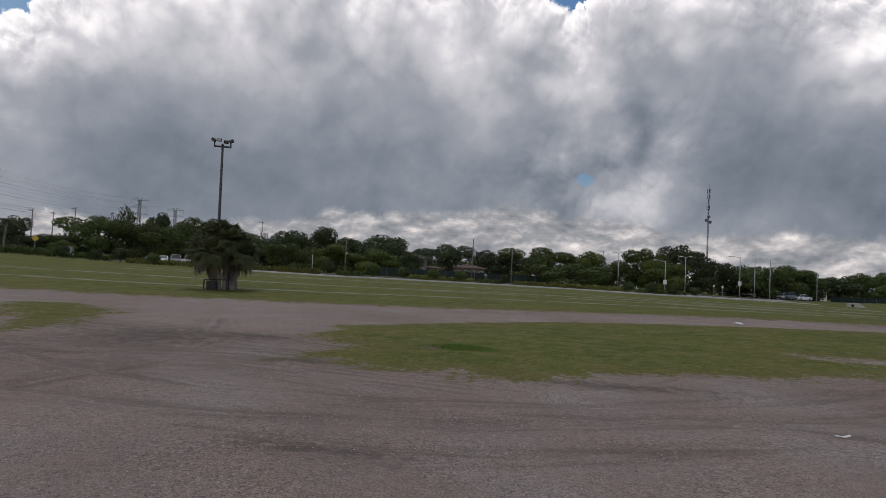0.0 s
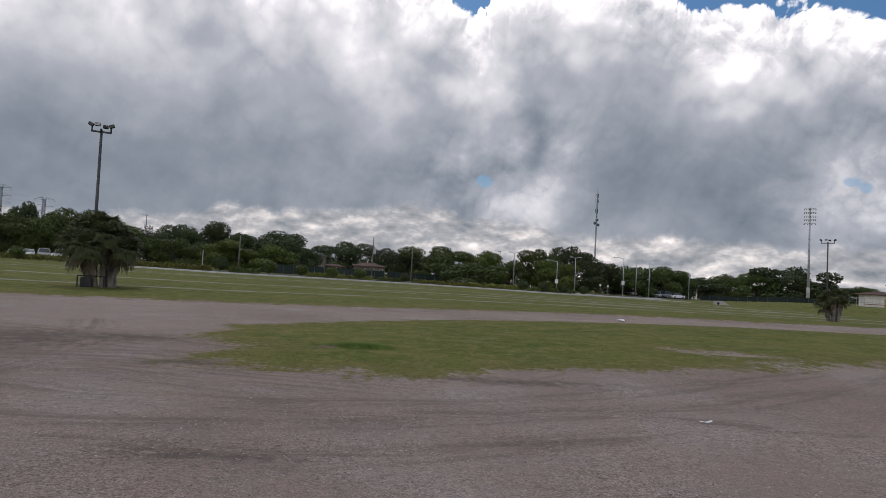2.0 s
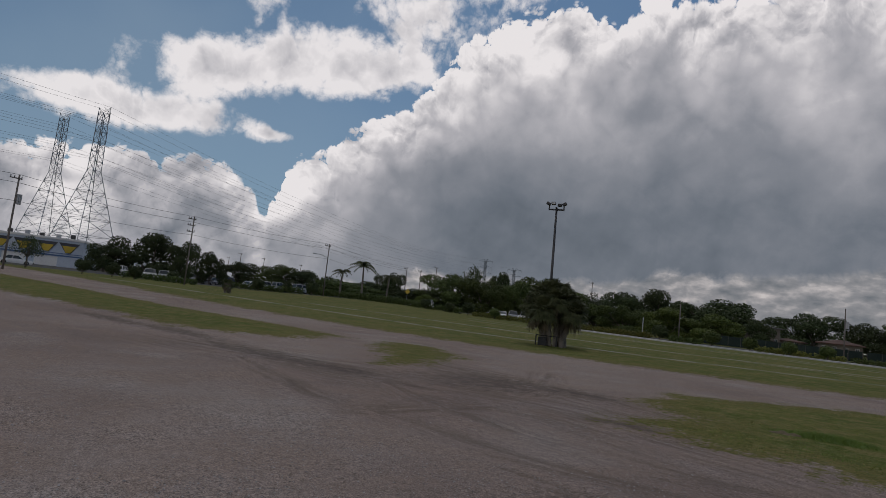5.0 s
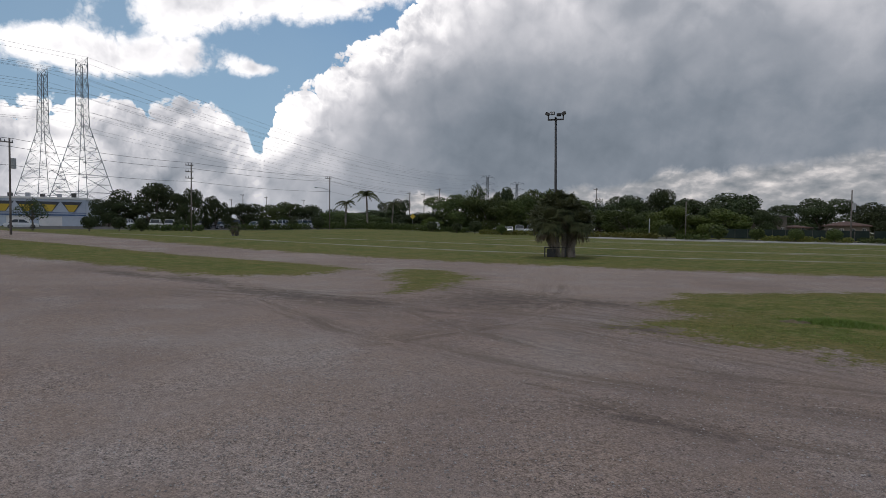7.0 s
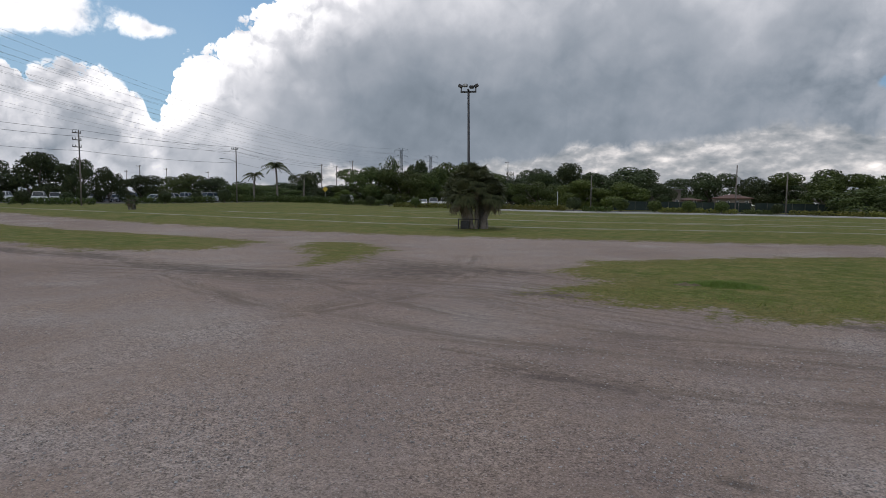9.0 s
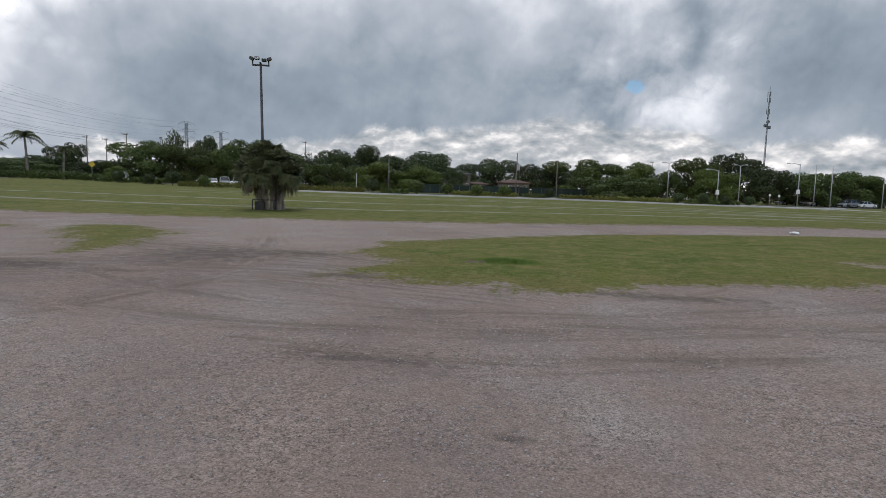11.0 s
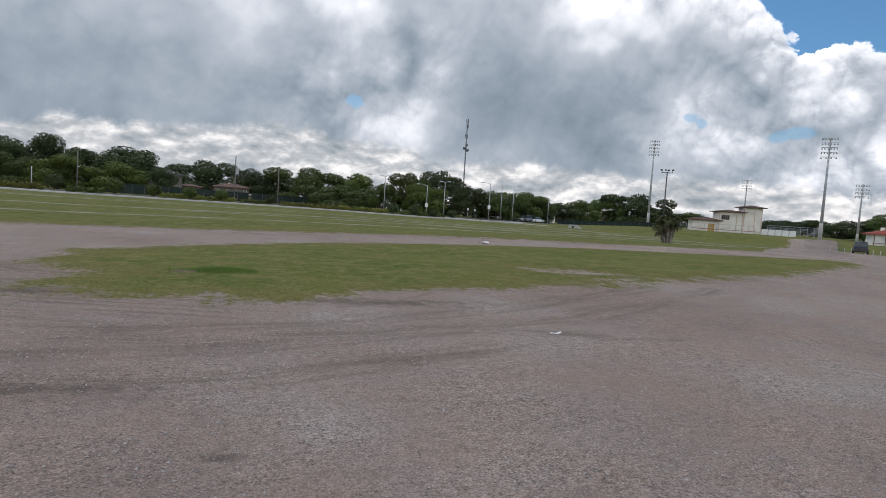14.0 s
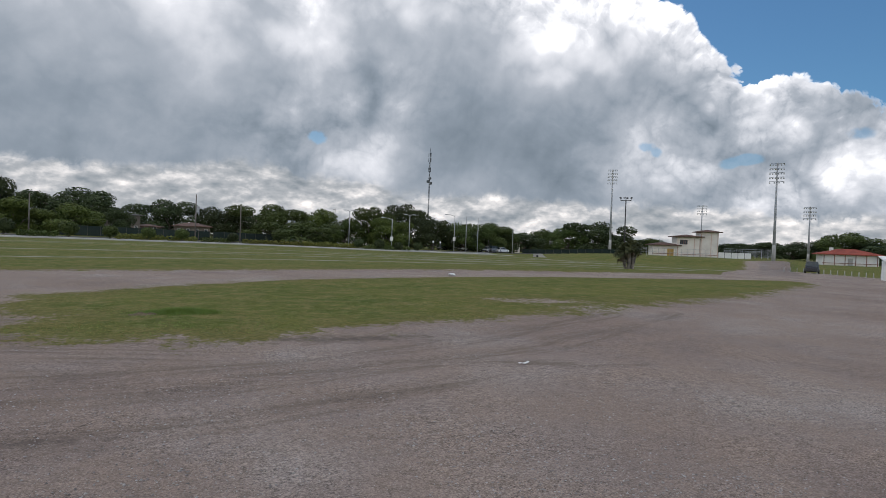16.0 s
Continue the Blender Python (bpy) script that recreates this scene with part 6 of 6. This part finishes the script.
def model_plane():
    """A small grey jet model in flight."""
    a, e, d = radians(-24.9), radians(38.2), 72
    c = Vector((math.sin(a) * math.cos(e), math.cos(a) * math.cos(e), math.sin(e))) * d + Vector((0, 0, 1.62))
    root = empty("model_plane", c)
    root.matrix_basis = Matrix.Translation(c) @ look((0, 0, 0), c).to_3x3().to_4x4() @ pose(0, 0, 0, 18, 10, 8)
    bm = bmesh.new()
    for x0, x1, r0, r1 in ((-0.78, -0.55, 0.01, 0.06), (-0.55, 0.1, 0.06, 0.085), (0.1, 0.75, 0.085, 0.05)):
        rod(bm, (x0, 0, 0), (x1, 0, 0), r0, r1, 10)
    part("fuselage", bm, M_NAVY, root, "", True)

    def fin(name, pts, nrm):
        b = bmesh.new()
        p = [Vector(q) for q in pts]
        o = Vector(nrm) * 0.012
        f, g = [b.verts.new(q + o) for q in p], [b.verts.new(q - o) for q in p]
        b.faces.new(f)
        b.faces.new(g[::-1])
        for i in range(len(p)):
            b.faces.new((f[i], g[i], g[(i + 1) % len(p)], f[(i + 1) % len(p)]))
        part(name, b, M_NAVY, root)
    for s in (-1, 1):
        fin("wing", ((-0.15, s * 0.05, 0), (0.22, s * 0.62, 0), (0.36, s * 0.62, 0), (0.3, s * 0.05, 0)), (0, 0, 1))
        fin("tailplane", ((0.5, s * 0.04, 0), (0.68, s * 0.27, 0), (0.76, s * 0.27, 0), (0.74, s * 0.04, 0)), (0, 0, 1))
    fin("fin", ((0.45, 0, 0.04), (0.68, 0, 0.3), (0.76, 0, 0.3), (0.74, 0, 0.04)), (0, 1, 0))
    tagged(root, "small dark grey jet aeroplane flying below the clouds", "aeroplane")


model_plane()


def scatter(kind, n, seed):
    """Loose stones on the gravel, or grass blades on the nearer islands."""
    rng = np.random.default_rng(seed)
    r = 2.4 + 14 * rng.random(n) ** 1.5 if kind == "stones" else 9 + 22 * rng.random(n) ** 1.4
    a = np.radians(rng.uniform(-80, 75, n))
    x, y = r * np.sin(a), r * np.cos(a)
    sd = np.maximum.reduce([inside(ISLE_MAIN, x, y), inside(ISLE_LEFT, x, y), inside(ISLE_SMALL, x, y)])
    return rng, x, y, sd


def build_stones():
    rng, x, y, sd = scatter("stones", 120000, 7)
    clump = np.array([noise.noise((px * 0.55, py * 0.55, 4.0)) for px, py in zip(x, y)])
    keep = (sd < 0.1) & (rng.random(len(x)) < np.clip(0.35 + 1.3 * clump, 0.05, 1))
    x, y = x[keep], y[keep]
    n = len(x)
    z = land(x, y) + np.array([noise.noise((px * 0.8, py * 0.8, 0)) for px, py in zip(x, y)]) * 0.018
    s = 0.0035 + 0.0095 * rng.random(n) ** 3.5
    base = np.array([(1, 0, 0), (0.4, 0.85, 0.1), (-0.8, 0.5, 0), (-0.7, -0.6, 0.05), (0.45, -0.8, 0), (0.1, 0.05, 0.75)])
    rot = rng.random(n) * 6.28
    c, sn = np.cos(rot)[:, None], np.sin(rot)[:, None]
    q = base[None] * (0.7 + 0.6 * rng.random((n, 6, 3))) * s[:, None, None]
    vx, vy = q[..., 0] * c - q[..., 1] * sn, q[..., 0] * sn + q[..., 1] * c
    v = np.stack([vx + x[:, None], vy + y[:, None], q[..., 2] + z[:, None] + 0.003], -1).reshape(-1, 3)
    b = np.arange(n)[:, None] * 6
    f = np.concatenate([b + [i, (i + 1) % 5, 5] for i in range(5)])
    mt, nn, bs = material("loose_stone")
    isl = nn.node("ShaderNodeNewGeometry").outputs["Random Per Island"]
    nn.put(bs.inputs["Base Color"], nn.mix(nn.step(isl, 0.0, 1.0, smooth=False), (0.13, 0.112, 0.105), (0.41, 0.385, 0.365)))
    bs.inputs["Roughness"].default_value = 0.85
    ob = new("loose_stones", raw_mesh("loose_stones", v, f, mt))
    tagged(ob, "loose grey and white stones scattered over the gravel", "stones", kind="stuff")


def build_blades():
    rng, x, y, sd = scatter("grass", 120000, 8)
    clump = np.array([noise.noise((px * 0.7, py * 0.7, 9.0)) for px, py in zip(x, y)])
    bare = np.exp(-((x - 8.2) / 2.3) ** 2 - ((y - 16.3) / 1.5) ** 2)
    keep = (sd > 0.15 + 0.9 * np.clip(-clump, 0, 1)) & (rng.random(len(x)) < np.clip(0.5 + 0.9 * clump + 0.3 * np.clip(sd, -1, 1) - 2.2 * bare, 0.02, 1))
    x = np.concatenate([x[keep], rng.normal(-0.75, 0.34, 3600)])
    y = np.concatenate([y[keep], rng.normal(12.75, 0.22, 3600)])
    n = len(x)
    z = land(x, y) + 0.02
    h = 0.010 + 0.022 * rng.random(n) ** 2
    # a thicker green tuft
    t = np.exp(-((x + 0.85) / 0.75) ** 2 - ((y - 12.75) / 0.4) ** 2)
    h = h * (1 + 3.5 * t)
    a = rng.random(n) * 6.28
    w = 0.006 + 0.008 * rng.random(n)
    lean = rng.normal(size=(n, 2)) * h[:, None] * 0.6
    p0 = np.stack([x - np.cos(a) * w, y - np.sin(a) * w, z], 1)
    p1 = np.stack([x + np.cos(a) * w, y + np.sin(a) * w, z], 1)
    p2 = np.stack([x + lean[:, 0], y + lean[:, 1], z + h], 1)
    v = np.stack([p0, p1, p2], 1).reshape(-1, 3)
    f = np.arange(n * 3).reshape(-1, 3)
    mt, nn, bs = material("grass_blades")
    isl = nn.node("ShaderNodeNewGeometry").outputs["Random Per Island"]
    pos = nn.node("ShaderNodeTexCoord").outputs["Object"]
    dry = nn.step(nn.m("ADD", nn.m("MULTIPLY", isl, 0.35), nn.noise(pos, 0.5, 5.0, 0.65)), 0.5, 0.85)
    sep = nn.node("ShaderNodeSeparateXYZ")
    nn.put(sep.inputs[0], pos)
    lush = nn.m("MULTIPLY", nn.step(nn.m("ABSOLUTE", nn.m("ADD", sep.outputs[0], 0.85)), 1.1, 0.7), nn.step(nn.m("ABSOLUTE", nn.m("SUBTRACT", sep.outputs[1], 12.75)), 0.6, 0.35))
    dry = nn.m("MULTIPLY", dry, nn.m("SUBTRACT", 1.0, lush))
    nn.put(bs.inputs["Base Color"], nn.mix(dry, (0.13, 0.20, 0.03), (0.23, 0.21, 0.06)))
    bs.inputs["Roughness"].default_value = 0.7
    ob = new("grass_blades", raw_mesh("grass_blades", v, f, mt))
    tagged(ob, "short worn green and straw-coloured grass blades", "grass", kind="stuff")


build_stones()
build_blades()


def dirt_patch():
    """A scuffed heap of bare earth in the grass."""
    bm = bmesh.new()
    bmesh.ops.create_grid(bm, x_segments=26, y_segments=14, size=0.4)
    for v in list(bm.verts):
        u = math.hypot(v.co.x / 0.4, v.co.y / 0.4)
        k = noise.noise((v.co.x * 7, v.co.y * 7, 2.0))
        v.co.z = 0.07 * max(0.0, 1 - u * u) * (0.7 + 0.8 * k) - 0.03 * u
        v.co.y *= 0.5
    ob = new("dirt_patch", mesh_of("dirt_patch", bm, M_SOIL, True))
    ob.location = (-1.45, 12.45, float(land(-1.45, 12.45)) + 0.02)
    tagged(ob, "small scuffed patch of brown earth in the grass", "earth")


dirt_patch()
